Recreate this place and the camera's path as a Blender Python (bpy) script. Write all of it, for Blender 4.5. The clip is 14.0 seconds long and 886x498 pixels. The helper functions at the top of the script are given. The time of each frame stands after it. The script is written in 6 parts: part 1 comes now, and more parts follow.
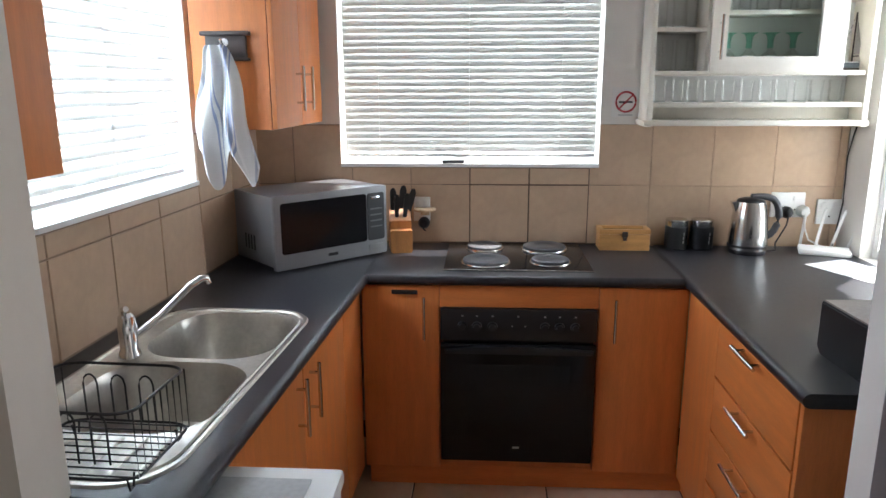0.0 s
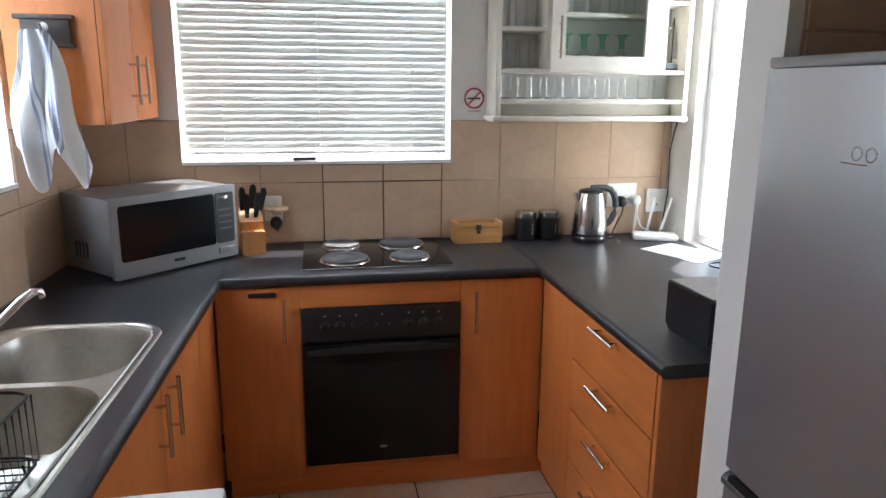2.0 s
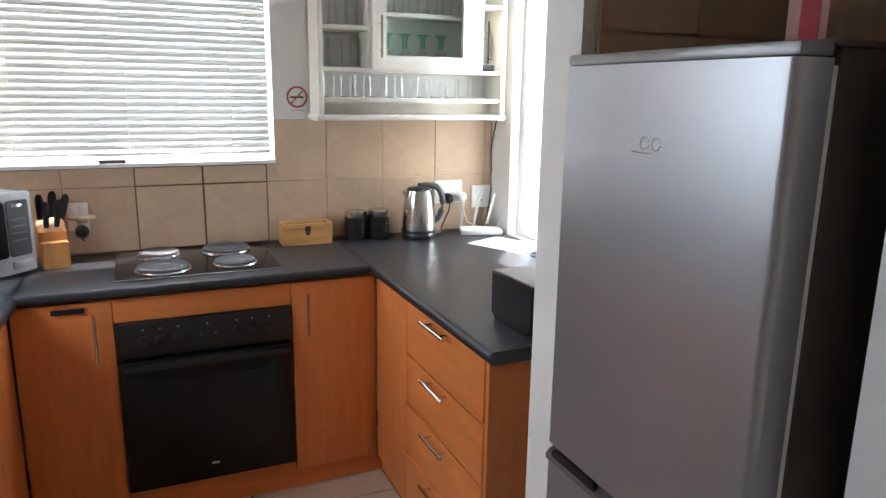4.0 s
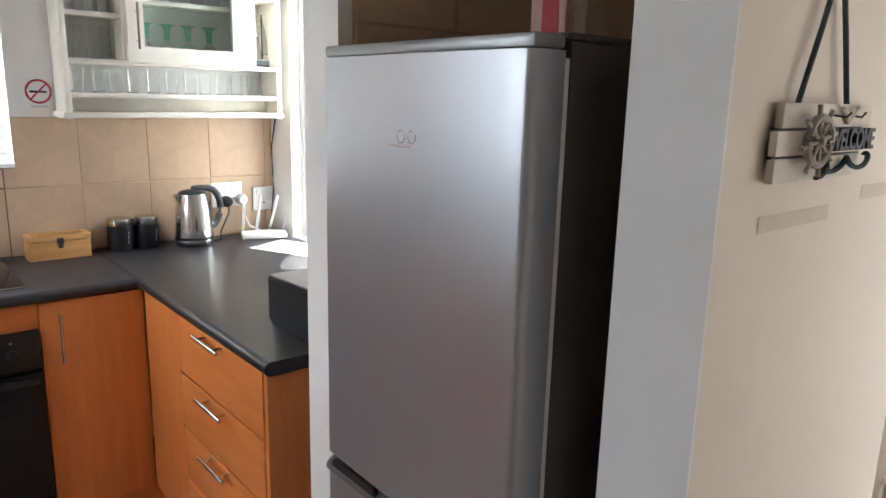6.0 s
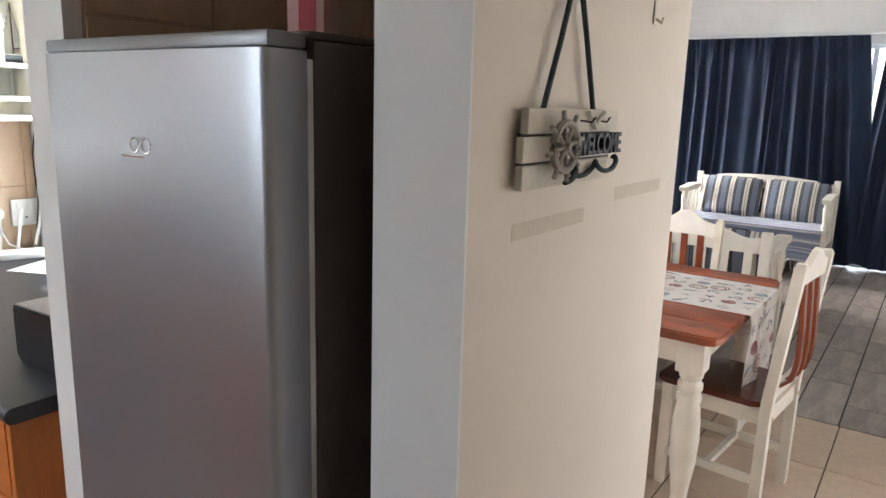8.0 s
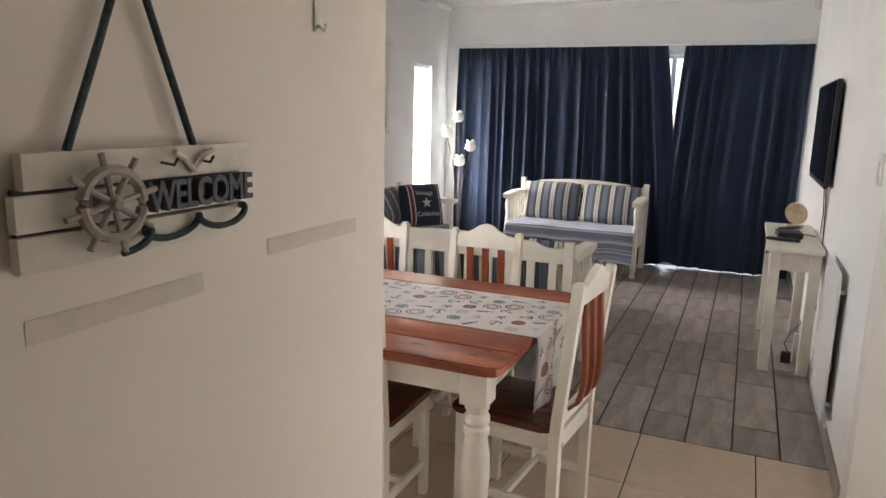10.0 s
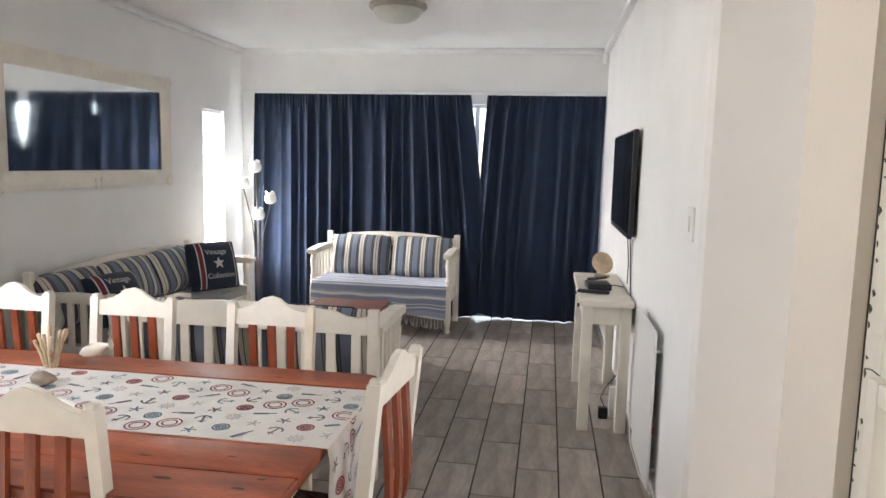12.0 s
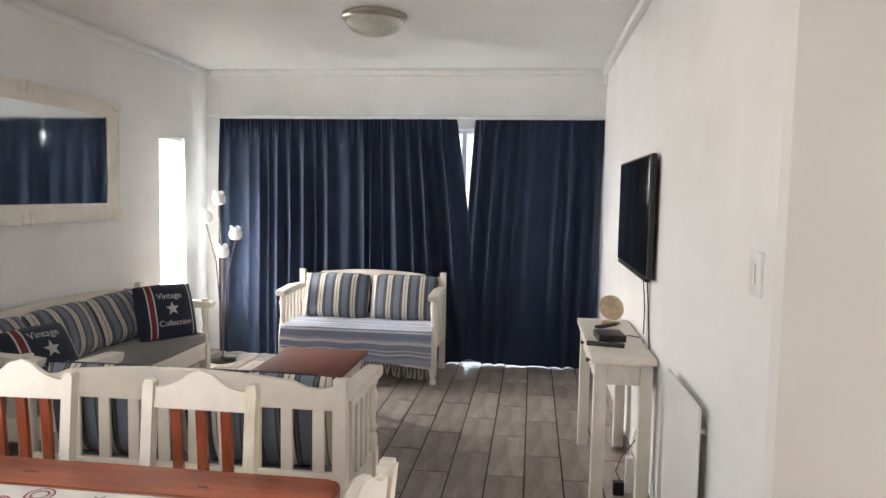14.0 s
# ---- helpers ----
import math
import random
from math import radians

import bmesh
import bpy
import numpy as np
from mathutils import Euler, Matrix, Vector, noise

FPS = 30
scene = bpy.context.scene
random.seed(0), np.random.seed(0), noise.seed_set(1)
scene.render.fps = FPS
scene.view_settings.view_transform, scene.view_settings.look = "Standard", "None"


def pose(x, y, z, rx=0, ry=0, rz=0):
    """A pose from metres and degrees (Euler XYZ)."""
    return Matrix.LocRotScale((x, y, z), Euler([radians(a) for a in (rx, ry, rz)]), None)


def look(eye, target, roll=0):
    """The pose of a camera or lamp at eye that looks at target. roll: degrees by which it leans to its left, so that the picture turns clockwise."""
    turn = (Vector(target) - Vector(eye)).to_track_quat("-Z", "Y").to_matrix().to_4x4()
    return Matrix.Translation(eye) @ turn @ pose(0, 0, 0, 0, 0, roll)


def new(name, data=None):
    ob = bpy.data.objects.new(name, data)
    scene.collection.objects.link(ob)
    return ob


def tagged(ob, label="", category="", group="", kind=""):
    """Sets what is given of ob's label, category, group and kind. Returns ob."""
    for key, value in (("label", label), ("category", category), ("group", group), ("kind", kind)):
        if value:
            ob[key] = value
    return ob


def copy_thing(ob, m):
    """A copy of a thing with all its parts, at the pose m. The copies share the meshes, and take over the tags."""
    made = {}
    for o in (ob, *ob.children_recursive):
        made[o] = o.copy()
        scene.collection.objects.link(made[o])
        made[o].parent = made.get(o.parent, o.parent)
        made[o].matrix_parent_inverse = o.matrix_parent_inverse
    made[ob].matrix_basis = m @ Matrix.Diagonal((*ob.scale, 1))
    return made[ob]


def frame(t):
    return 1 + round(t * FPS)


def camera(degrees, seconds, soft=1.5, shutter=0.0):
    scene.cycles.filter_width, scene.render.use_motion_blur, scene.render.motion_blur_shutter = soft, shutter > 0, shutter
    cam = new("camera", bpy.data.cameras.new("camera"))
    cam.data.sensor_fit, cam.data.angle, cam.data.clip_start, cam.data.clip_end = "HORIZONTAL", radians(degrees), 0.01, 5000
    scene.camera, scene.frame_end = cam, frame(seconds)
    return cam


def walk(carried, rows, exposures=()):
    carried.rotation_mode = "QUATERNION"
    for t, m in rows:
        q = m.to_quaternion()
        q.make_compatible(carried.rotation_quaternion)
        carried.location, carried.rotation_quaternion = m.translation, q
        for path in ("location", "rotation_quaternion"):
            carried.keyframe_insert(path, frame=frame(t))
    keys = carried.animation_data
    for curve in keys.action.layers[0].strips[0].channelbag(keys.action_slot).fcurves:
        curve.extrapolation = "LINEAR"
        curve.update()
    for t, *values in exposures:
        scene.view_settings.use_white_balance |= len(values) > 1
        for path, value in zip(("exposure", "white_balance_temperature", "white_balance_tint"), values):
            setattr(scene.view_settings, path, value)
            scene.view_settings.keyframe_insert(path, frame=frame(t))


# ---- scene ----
cam = camera(64.8, 14.0)
METRES, EYE, TILT, LEAN, TURN = 2.1, 1.6, 0.0, 0.0, 3.5
ROWS = [
    (0.0, 0.0, 0.0, 0.0, -0.04, -13.1, 0.19),
    (0.5, -0.0238, -0.0006, -0.0012, -4.72, -13.03, 0.01),
    (1.0, -0.0345, 0.0076, -0.0052, -8.24, -13.01, -0.12),
    (1.5, -0.0391, 0.0126, -0.006, -11.11, -13.09, -0.32),
    (2.0, -0.0428, 0.0186, -0.0092, -13.67, -13.07, -0.45),
    (2.5, -0.0455, 0.0245, -0.0094, -16.27, -13.09, -0.53),
    (3.0, -0.0429, 0.0137, -0.0111, -19.49, -12.94, -0.64),
    (5.5, 0.0036, 0.0237, -0.023, -39.7, -12.46, -1.21),
    (6.0, 0.0175, 0.0222, -0.024, -43.48, -12.28, -1.4),
    (6.5, 0.032, 0.0234, -0.0251, -46.79, -12.17, -1.48),
    (7.0, 0.0449, 0.0263, -0.024, -50.58, -12.09, -1.53),
    (7.5, 0.06, 0.0175, -0.0218, -54.29, -11.98, -1.58),
    (8.0, 0.0788, 0.0109, -0.0199, -57.97, -11.89, -1.63),
    (10.5, 0.3323, -0.0745, 0.0015, -74.03, -11.34, -1.37),
    (11.0, 0.4048, -0.0647, 0.0029, -78.81, -11.11, -1.34),
    (11.5, 0.4655, -0.0566, 0.0111, -82.55, -8.89, -1.35),
    (12.0, 0.5216, -0.0576, 0.0071, -84.86, -6.96, -1.38),
    (12.5, 0.6155, -0.0799, 0.0099, -85.88, -6.4, -1.25),
    (13.0, 0.6907, -0.0862, 0.0071, -86.15, -5.94, -1.25),
    (13.5, 0.7935, -0.0557, 0.014, -86.11, -5.35, -1.18),
    (14.0, 0.8472, -0.0305, 0.01, -86.13, -4.49, -1.06),
]
walk(cam, [(t, pose(0, 0, EYE, TILT, LEAN, TURN) @ pose(METRES * x, METRES * y, METRES * z, 90 + pitch, roll, yaw)) for t, x, y, z, yaw, pitch, roll in ROWS], [(0.0, 2.43, 6150, 15), (1.5, 2.45, 6150, 15), (3.0, 2.56, 6100, 15), (5.5, 2.95, 6300, 14), (7.0, 2.90, 6300, 14), (8.2, 2.80, 6350, 14), (10.3, 2.28, 6600, 15), (11.2, 2.46, 6450, 15), (12.0, 2.68, 6350, 14), (13.0, 2.62, 6450, 14), (14.0, 2.57, 6550, 14)])

# ---- world and light ----
world = bpy.data.worlds.new("sky")
scene.world = world
world.use_nodes = True
wn = world.node_tree.nodes
sky = wn.new("ShaderNodeTexSky")
sky.sky_type, sky.sun_disc = "NISHITA", False
sky.sun_elevation, sky.sun_rotation = radians(64), radians(43)
world.node_tree.links.new(sky.outputs[0], wn["Background"].inputs[0])
wn["Background"].inputs[1].default_value = 0.075
sun = new("sun", bpy.data.lights.new("sun", "SUN"))
sun.data.energy, sun.data.angle, sun.data.color = 3.6, radians(0.5), (1.0, 0.95, 0.87)
sun.matrix_world = look((1.0, 1.07, 2.9), (0, 0, 0))


def window_light(eye, target, w, h, watts, col=(0.93, 0.97, 1.0)):
    lamp = new("window_light", bpy.data.lights.new("window_light", "AREA"))
    lamp.data.shape, lamp.data.size, lamp.data.size_y = "RECTANGLE", w, h
    lamp.data.energy, lamp.data.color = watts, col
    lamp.matrix_world = look(eye, target)
    return lamp


COOL, WARM = (0.90, 0.96, 1.0), (1.0, 0.97, 0.935)
window_light((-0.07, 3.42, 1.72), (-0.07, 0.0, 1.4), 1.15, 0.95, 7.0, COOL)
window_light((-1.35, 2.0, 1.72), (1.5, 1.8, 1.2), 0.95, 0.95, 8.0, (0.83, 0.92, 1.0))
window_light((1.80, 2.77, 1.5), (0.0, 1.9, 1.0), 0.4, 1.3, 4.5, COOL)
window_light((3.87, -1.42, 1.0), (2.2, -1.42, 1.0), 0.95, 2.0, 6, COOL)
window_light((2.0, -0.86, 1.1), (1.7, 1.0, 1.1), 0.8, 1.8, 0.9, (1.0, 0.92, 0.84))
# lamp of an added, unseen dining window; brightens dining and living room
window_light((2.75, 2.66, 1.5), (5.4, 0.6, 2.6), 1.7, 1.2, 4.3, WARM)
window_light((7.78, 3.56, 1.4), (7.2, 0.6, 2.3), 0.45, 1.4, 52, WARM)
window_light((8.72, 1.3, 1.15), (0.0, 1.3, 1.15), 3.4, 2.2, 24, COOL)

# ---- materials ----


def mat(name, col, rough=0.5, metal=0.0, var=0.12, scale=6.0, bump=0.0, bscale=80.0, stretch=(1, 1, 1), rnd=0.0, dirt=0.0, spec=0.5, sub=None, sheen=0.0):
    m = bpy.data.materials.new(name)
    m.use_nodes = True
    n, l = m.node_tree.nodes, m.node_tree.links
    b = n["Principled BSDF"]
    tc = n.new("ShaderNodeTexCoord")
    mp = n.new("ShaderNodeMapping")
    mp.inputs["Scale"].default_value = stretch
    l.new(tc.outputs["Object"], mp.inputs[0])
    big = n.new("ShaderNodeTexNoise")
    big.inputs["Scale"].default_value, big.inputs["Detail"].default_value = scale, 5.0
    l.new(mp.outputs[0], big.inputs[0])
    fine = n.new("ShaderNodeTexNoise")
    fine.inputs["Scale"].default_value, fine.inputs["Detail"].default_value = bscale, 3.0
    l.new(mp.outputs[0], fine.inputs[0])
    ramp = n.new("ShaderNodeValToRGB")
    lo, hi = [c * (1 - var) for c in col], [min(1, c * (1 + var)) for c in (sub or col)]
    ramp.color_ramp.elements[0].position, ramp.color_ramp.elements[0].color = 0.3, (*lo, 1)
    ramp.color_ramp.elements[1].position, ramp.color_ramp.elements[1].color = 0.7, (*hi, 1)
    l.new(big.outputs["Fac"], ramp.inputs[0])
    out = ramp.outputs[0]
    mix = n.new("ShaderNodeMixRGB")
    mix.blend_type = "OVERLAY"
    mix.inputs[0].default_value = min(0.5, var * 1.6)
    l.new(out, mix.inputs[1])
    l.new(fine.outputs["Fac"], mix.inputs[2])
    out = mix.outputs[0]
    if rnd:
        oi = n.new("ShaderNodeObjectInfo")
        hsv = n.new("ShaderNodeHueSaturation")
        mr = n.new("ShaderNodeMapRange")
        mr.inputs[3].default_value, mr.inputs[4].default_value = 1 - rnd, 1 + rnd
        l.new(oi.outputs["Random"], mr.inputs[0])
        l.new(mr.outputs[0], hsv.inputs["Value"])
        l.new(out, hsv.inputs["Color"])
        out = hsv.outputs[0]
    if dirt:
        dn = n.new("ShaderNodeTexNoise")
        dn.inputs["Scale"].default_value, dn.inputs["Detail"].default_value = 2.3, 8.0
        l.new(tc.outputs["Object"], dn.inputs[0])
        dr = n.new("ShaderNodeValToRGB")
        dr.color_ramp.elements[0].position, dr.color_ramp.elements[1].position = 0.55, 0.75
        l.new(dn.outputs["Fac"], dr.inputs[0])
        dm = n.new("ShaderNodeMath")
        dm.operation = "MULTIPLY"
        dm.inputs[1].default_value = dirt
        l.new(dr.outputs[0], dm.inputs[0])
        dx = n.new("ShaderNodeMixRGB")
        dx.inputs[2].default_value = (0.25, 0.19, 0.13, 1)
        l.new(dm.outputs[0], dx.inputs[0])
        l.new(out, dx.inputs[1])
        out = dx.outputs[0]
    l.new(out, b.inputs["Base Color"])
    rr = n.new("ShaderNodeMapRange")
    rr.inputs[3].default_value, rr.inputs[4].default_value = max(0.02, rough - 0.08), min(1, rough + 0.08)
    l.new(big.outputs["Fac"], rr.inputs[0])
    l.new(rr.outputs[0], b.inputs["Roughness"])
    b.inputs["Metallic"].default_value = metal
    b.inputs["Specular IOR Level"].default_value = spec
    if sheen:
        b.inputs["Sheen Weight"].default_value = sheen
    if bump:
        bp = n.new("ShaderNodeBump")
        bp.inputs["Strength"].default_value, bp.inputs["Distance"].default_value = bump, 0.004
        l.new(fine.outputs["Fac"], bp.inputs["Height"])
        l.new(bp.outputs[0], b.inputs["Normal"])
    return m


def clear(name, col, gloss=1.0):
    """Thin clear glass: a tinted see-through body with a Fresnel sheen."""
    m = bpy.data.materials.new(name)
    m.use_nodes = True
    n, l = m.node_tree.nodes, m.node_tree.links
    tr, gl, fr, mx = n.new("ShaderNodeBsdfTransparent"), n.new("ShaderNodeBsdfGlossy"), n.new("ShaderNodeFresnel"), n.new("ShaderNodeMixShader")
    tr.inputs[0].default_value = (*col, 1)
    gl.inputs["Roughness"].default_value = 0.03
    fr.inputs[0].default_value = 1.0 + 0.5 * gloss
    sc = n.new("ShaderNodeMath")
    sc.operation = "MULTIPLY"
    sc.inputs[1].default_value = 0.32
    l.new(fr.outputs[0], sc.inputs[0])
    l.new(sc.outputs[0], mx.inputs[0])
    l.new(tr.outputs[0], mx.inputs[1])
    l.new(gl.outputs[0], mx.inputs[2])
    l.new(mx.outputs[0], n["Material Output"].inputs[0])
    return m


def stripes(name, axis, bands, period, rough=0.9, wobble=0.0):
    """Woven cloth with coloured bands along one object axis: bands are (start 0..1, colour)."""
    m = mat(name, (0.5, 0.5, 0.5), rough, var=0.1, bump=0.5, bscale=500, sheen=0.2)
    n, l = m.node_tree.nodes, m.node_tree.links
    b = n["Principled BSDF"]
    tc = n.new("ShaderNodeTexCoord")
    sp = n.new("ShaderNodeSeparateXYZ")
    l.new(tc.outputs["Object"], sp.inputs[0])
    dv = n.new("ShaderNodeMath")
    dv.operation = "DIVIDE"
    dv.inputs[1].default_value = period
    if axis == 3:
        ad = n.new("ShaderNodeMath")
        l.new(sp.outputs[1], ad.inputs[0])
        l.new(sp.outputs[2], ad.inputs[1])
        l.new(ad.outputs[0], dv.inputs[0])
    else:
        l.new(sp.outputs[axis], dv.inputs[0])
    fr = n.new("ShaderNodeMath")
    fr.operation = "FRACT"
    l.new(dv.outputs[0], fr.inputs[0])
    rp = n.new("ShaderNodeValToRGB")
    rp.color_ramp.interpolation = "CONSTANT"
    el = rp.color_ramp.elements
    el[0].position, el[0].color = bands[0][0], (*bands[0][1], 1)
    el[1].position, el[1].color = bands[1][0], (*bands[1][1], 1)
    for p, c in bands[2:]:
        e = el.new(p)
        e.color = (*c, 1)
    l.new(fr.outputs[0], rp.inputs[0])
    nz = n.new("ShaderNodeTexNoise")
    nz.inputs["Scale"].default_value = 300
    l.new(tc.outputs["Object"], nz.inputs[0])
    ov = n.new("ShaderNodeMixRGB")
    ov.blend_type = "OVERLAY"
    ov.inputs[0].default_value = 0.3
    l.new(rp.outputs[0], ov.inputs[1])
    l.new(nz.outputs["Fac"], ov.inputs[2])
    l.new(ov.outputs[0], b.inputs["Base Color"])
    return m


PAINT = mat("wall_paint", (0.84, 0.815, 0.77), 0.75, var=0.03, scale=2.0, bump=0.12, bscale=45, dirt=0.06)
CEIL = mat("ceiling_paint", (0.88, 0.88, 0.87), 0.8, var=0.03, scale=1.5, bump=0.05)
BEECH = mat("orange_beech_laminate", (0.68, 0.22, 0.055), 0.38, var=0.10, scale=5, stretch=(6, 6, 0.7), bscale=40, bump=0.02, rnd=0.05)
BEECH_H = mat("orange_beech_crosswise", (0.68, 0.22, 0.055), 0.38, var=0.10, scale=5, stretch=(0.7, 0.7, 6), bscale=40, bump=0.02, rnd=0.05)
COUNTER = mat("charcoal_worktop", (0.024, 0.024, 0.028), 0.33, var=0.25, scale=60, bscale=250, bump=0.06)
TILE = mat("beige_wall_tile", (0.56, 0.395, 0.265), 0.37, var=0.08, scale=5, bscale=30, rnd=0.06)
GROUT = mat("brown_grout", (0.15, 0.105, 0.075), 0.9, var=0.2, bump=0.3)
MIDGROUT = mat("mid_brown_grout", (0.31, 0.225, 0.16), 0.9, var=0.2, bump=0.3)
PALEGROUT = mat("pale_beige_grout", (0.50, 0.36, 0.25), 0.9, var=0.1, bump=0.3)
CREAM_TILE = mat("cream_floor_tile", (0.60, 0.47, 0.35), 0.37, var=0.10, scale=4, bscale=25, rnd=0.05, dirt=0.12)
WOODTILE = mat("grey_wood_tile", (0.225, 0.195, 0.17), 0.38, var=0.13, scale=3.5, stretch=(0.7, 3, 1), bscale=14, bump=0.08, rnd=0.2, sub=(0.35, 0.31, 0.275))
DARKGROUT = mat("dark_grout", (0.045, 0.040, 0.034), 0.9, var=0.2)
WHITEWOOD = mat("chalky_white_paint", (0.81, 0.765, 0.675), 0.5, var=0.06, scale=9, bscale=50, bump=0.12, dirt=0.16)
WHITE = mat("white_plastic", (0.82, 0.82, 0.80), 0.35, var=0.02)
REDWOOD = mat("red_brown_varnished_pine", (0.235, 0.056, 0.024), 0.37, var=0.28, scale=3, stretch=(5, 0.8, 5), bscale=30, bump=0.04, sub=(0.33, 0.085, 0.034))
SEATWOOD = mat("dark_varnished_seat", (0.105, 0.022, 0.012), 0.16, var=0.25, scale=4, stretch=(7, 0.8, 7), bscale=30, bump=0.03)
CREAM = mat("cream_wall_paint", (0.78, 0.71, 0.625), 0.7, var=0.03, scale=2.0, bump=0.12, bscale=45, dirt=0.08)
LIVPAINT = mat("cool_white_wall_paint", (0.87, 0.865, 0.85), 0.7, var=0.03, scale=2.0, bump=0.12, bscale=45, dirt=0.06)
REDSLAT = mat("red_brown_slat", (0.26, 0.062, 0.028), 0.22, var=0.25, scale=6, stretch=(5, 5, 0.7))
DARKRED = mat("dark_mahogany_top", (0.13, 0.032, 0.016), 0.37, var=0.25, scale=4, stretch=(1, 7, 1))
STEEL = mat("brushed_steel", (0.62, 0.61, 0.59), 0.19, 1.0, var=0.05, scale=8, stretch=(5, 5, 0.3), bscale=30)
CHROME = mat("chrome", (0.75, 0.75, 0.75), 0.1, 1.0, var=0.02)
FRIDGE = mat("silver_fridge_paint", (0.41, 0.42, 0.445), 0.37, 0.7, var=0.02, scale=1.2, bscale=240)
FRIDGE_DARK = mat("dark_grey_fridge_side", (0.095, 0.080, 0.072), 0.4, 0.1, var=0.08)
SILVER = mat("silver_microwave_paint", (0.25, 0.25, 0.255), 0.35, 0.6, var=0.03)
BLACKGLASS = mat("black_glass", (0.010, 0.010, 0.011), 0.08, var=0.05, spec=0.3)
BLACK = mat("black_plastic", (0.012, 0.012, 0.014), 0.4, var=0.15, bump=0.05, bscale=200)
IRON = mat("hotplate_iron", (0.10, 0.10, 0.105), 0.55, 0.4, var=0.2, scale=15)
BLIND = mat("blind_slat", (0.80, 0.80, 0.76), 0.5, var=0.04)
bn, bl = BLIND.node_tree.nodes, BLIND.node_tree.links
tr, mx = bn.new("ShaderNodeBsdfTranslucent"), bn.new("ShaderNodeMixShader")
tr.inputs[0].default_value, mx.inputs[0].default_value = (0.78, 0.80, 0.80, 1), 0.09
bl.new(bn["Principled BSDF"].outputs[0], mx.inputs[1])
bl.new(tr.outputs[0], mx.inputs[2])
bl.new(mx.outputs[0], bn["Material Output"].inputs[0])
CURTAIN = mat("navy_curtain_cloth", (0.0055, 0.0165, 0.045), 0.85, var=0.25, scale=5, bscale=600, bump=0.3, sheen=0.06)
MIRROR = mat("mirror_silver", (0.88, 0.9, 0.9), 0.02, 1.0, var=0.0)
GLASS = clear("pane_glass", (0.97, 1.0, 0.99), 0.6)
DRINK = clear("drinking_glass", (0.985, 0.99, 0.985))
GREEN = clear("green_glass", (0.66, 0.95, 0.86))
BAMBOO = mat("bamboo", (0.60, 0.31, 0.105), 0.45, var=0.15, scale=6, stretch=(1, 6, 6))
GREYCLOTH = mat("grey_seat_cloth", (0.20, 0.195, 0.185), 0.95, var=0.12, bscale=500, bump=0.4, sheen=0.2)
NAVYCLOTH = mat("navy_cushion_cloth", (0.012, 0.02, 0.045), 0.95, var=0.15, bscale=500, bump=0.4, sheen=0.2)
ROPE = mat("teal_rope", (0.05, 0.075, 0.08), 0.9, var=0.4, scale=60, bump=0.5, bscale=300)
DRIFT = mat("driftwood", (0.55, 0.42, 0.28), 0.8, var=0.25, scale=12, bump=0.4)
EARTH = mat("paving_outside", (0.45, 0.42, 0.38), 0.9, var=0.2, bump=0.3)
GREYWOOD = mat("dark_grey_brown_wood", (0.055, 0.04, 0.035), 0.5, var=0.2)
BLUE_B, SLATE, CREAM_C, DARK_C = (0.165, 0.195, 0.25), (0.105, 0.115, 0.14), (0.64, 0.60, 0.52), (0.03, 0.03, 0.036)
CUSHION = stripes("striped_cushion", 0, [(0.0, CREAM_C), (0.13, (0.16, 0.14, 0.12)), (0.165, CREAM_C), (0.30, DARK_C), (0.35, SLATE), (0.43, DARK_C), (0.47, BLUE_B), (0.83, DARK_C), (0.87, SLATE), (0.95, DARK_C)], 0.152)
T_A, T_B, T_C = (0.23, 0.27, 0.385), (0.32, 0.36, 0.47), (0.62, 0.62, 0.63)
THROW = stripes("striped_throw", 3, [(0.0, T_A), (0.17, T_C), (0.22, T_A), (0.30, T_C), (0.35, T_B), (0.50, T_A), (0.58, T_C), (0.62, T_A), (0.68, T_C), (0.71, T_A), (0.86, T_C), (0.94, T_B)], 0.34)

# ---- mesh helpers ----


def B():
    return bmesh.new()


def box(bm, x0, x1, y0, y1, z0, z1, bevel=0.0, m=None):
    r = bmesh.ops.create_cube(bm, size=1.0)
    vs = r["verts"]
    bmesh.ops.scale(bm, vec=(x1 - x0, y1 - y0, z1 - z0), verts=vs)
    bmesh.ops.translate(bm, vec=((x0 + x1) / 2, (y0 + y1) / 2, (z0 + z1) / 2), verts=vs)
    if bevel:
        es = list({e for v in vs for e in v.link_edges})
        r = bmesh.ops.bevel(bm, geom=es, offset=bevel, segments=2, profile=0.6, affect="EDGES")
        vs = list({v for f in r["faces"] for v in f.verts} | {v for v in vs if v.is_valid})
    if m is not None:
        bmesh.ops.transform(bm, matrix=m, verts=vs)
    return bm


def lathe(bm, profile, segs=20, m=None):
    """A turned shape from (radius, height) pairs."""
    rings = []
    for r, z in profile:
        rings.append([bm.verts.new((max(r, 1e-4) * math.cos(a), max(r, 1e-4) * math.sin(a), z)) for a in (2 * math.pi * i / segs for i in range(segs))])
    for a, b in zip(rings, rings[1:]):
        for i in range(segs):
            bm.faces.new((a[i], a[(i + 1) % segs], b[(i + 1) % segs], b[i]))
    bm.faces.new(rings[0][::-1])
    bm.faces.new(rings[-1])
    if m is not None:
        bmesh.ops.transform(bm, matrix=m, verts=[v for r in rings for v in r])
    return bm


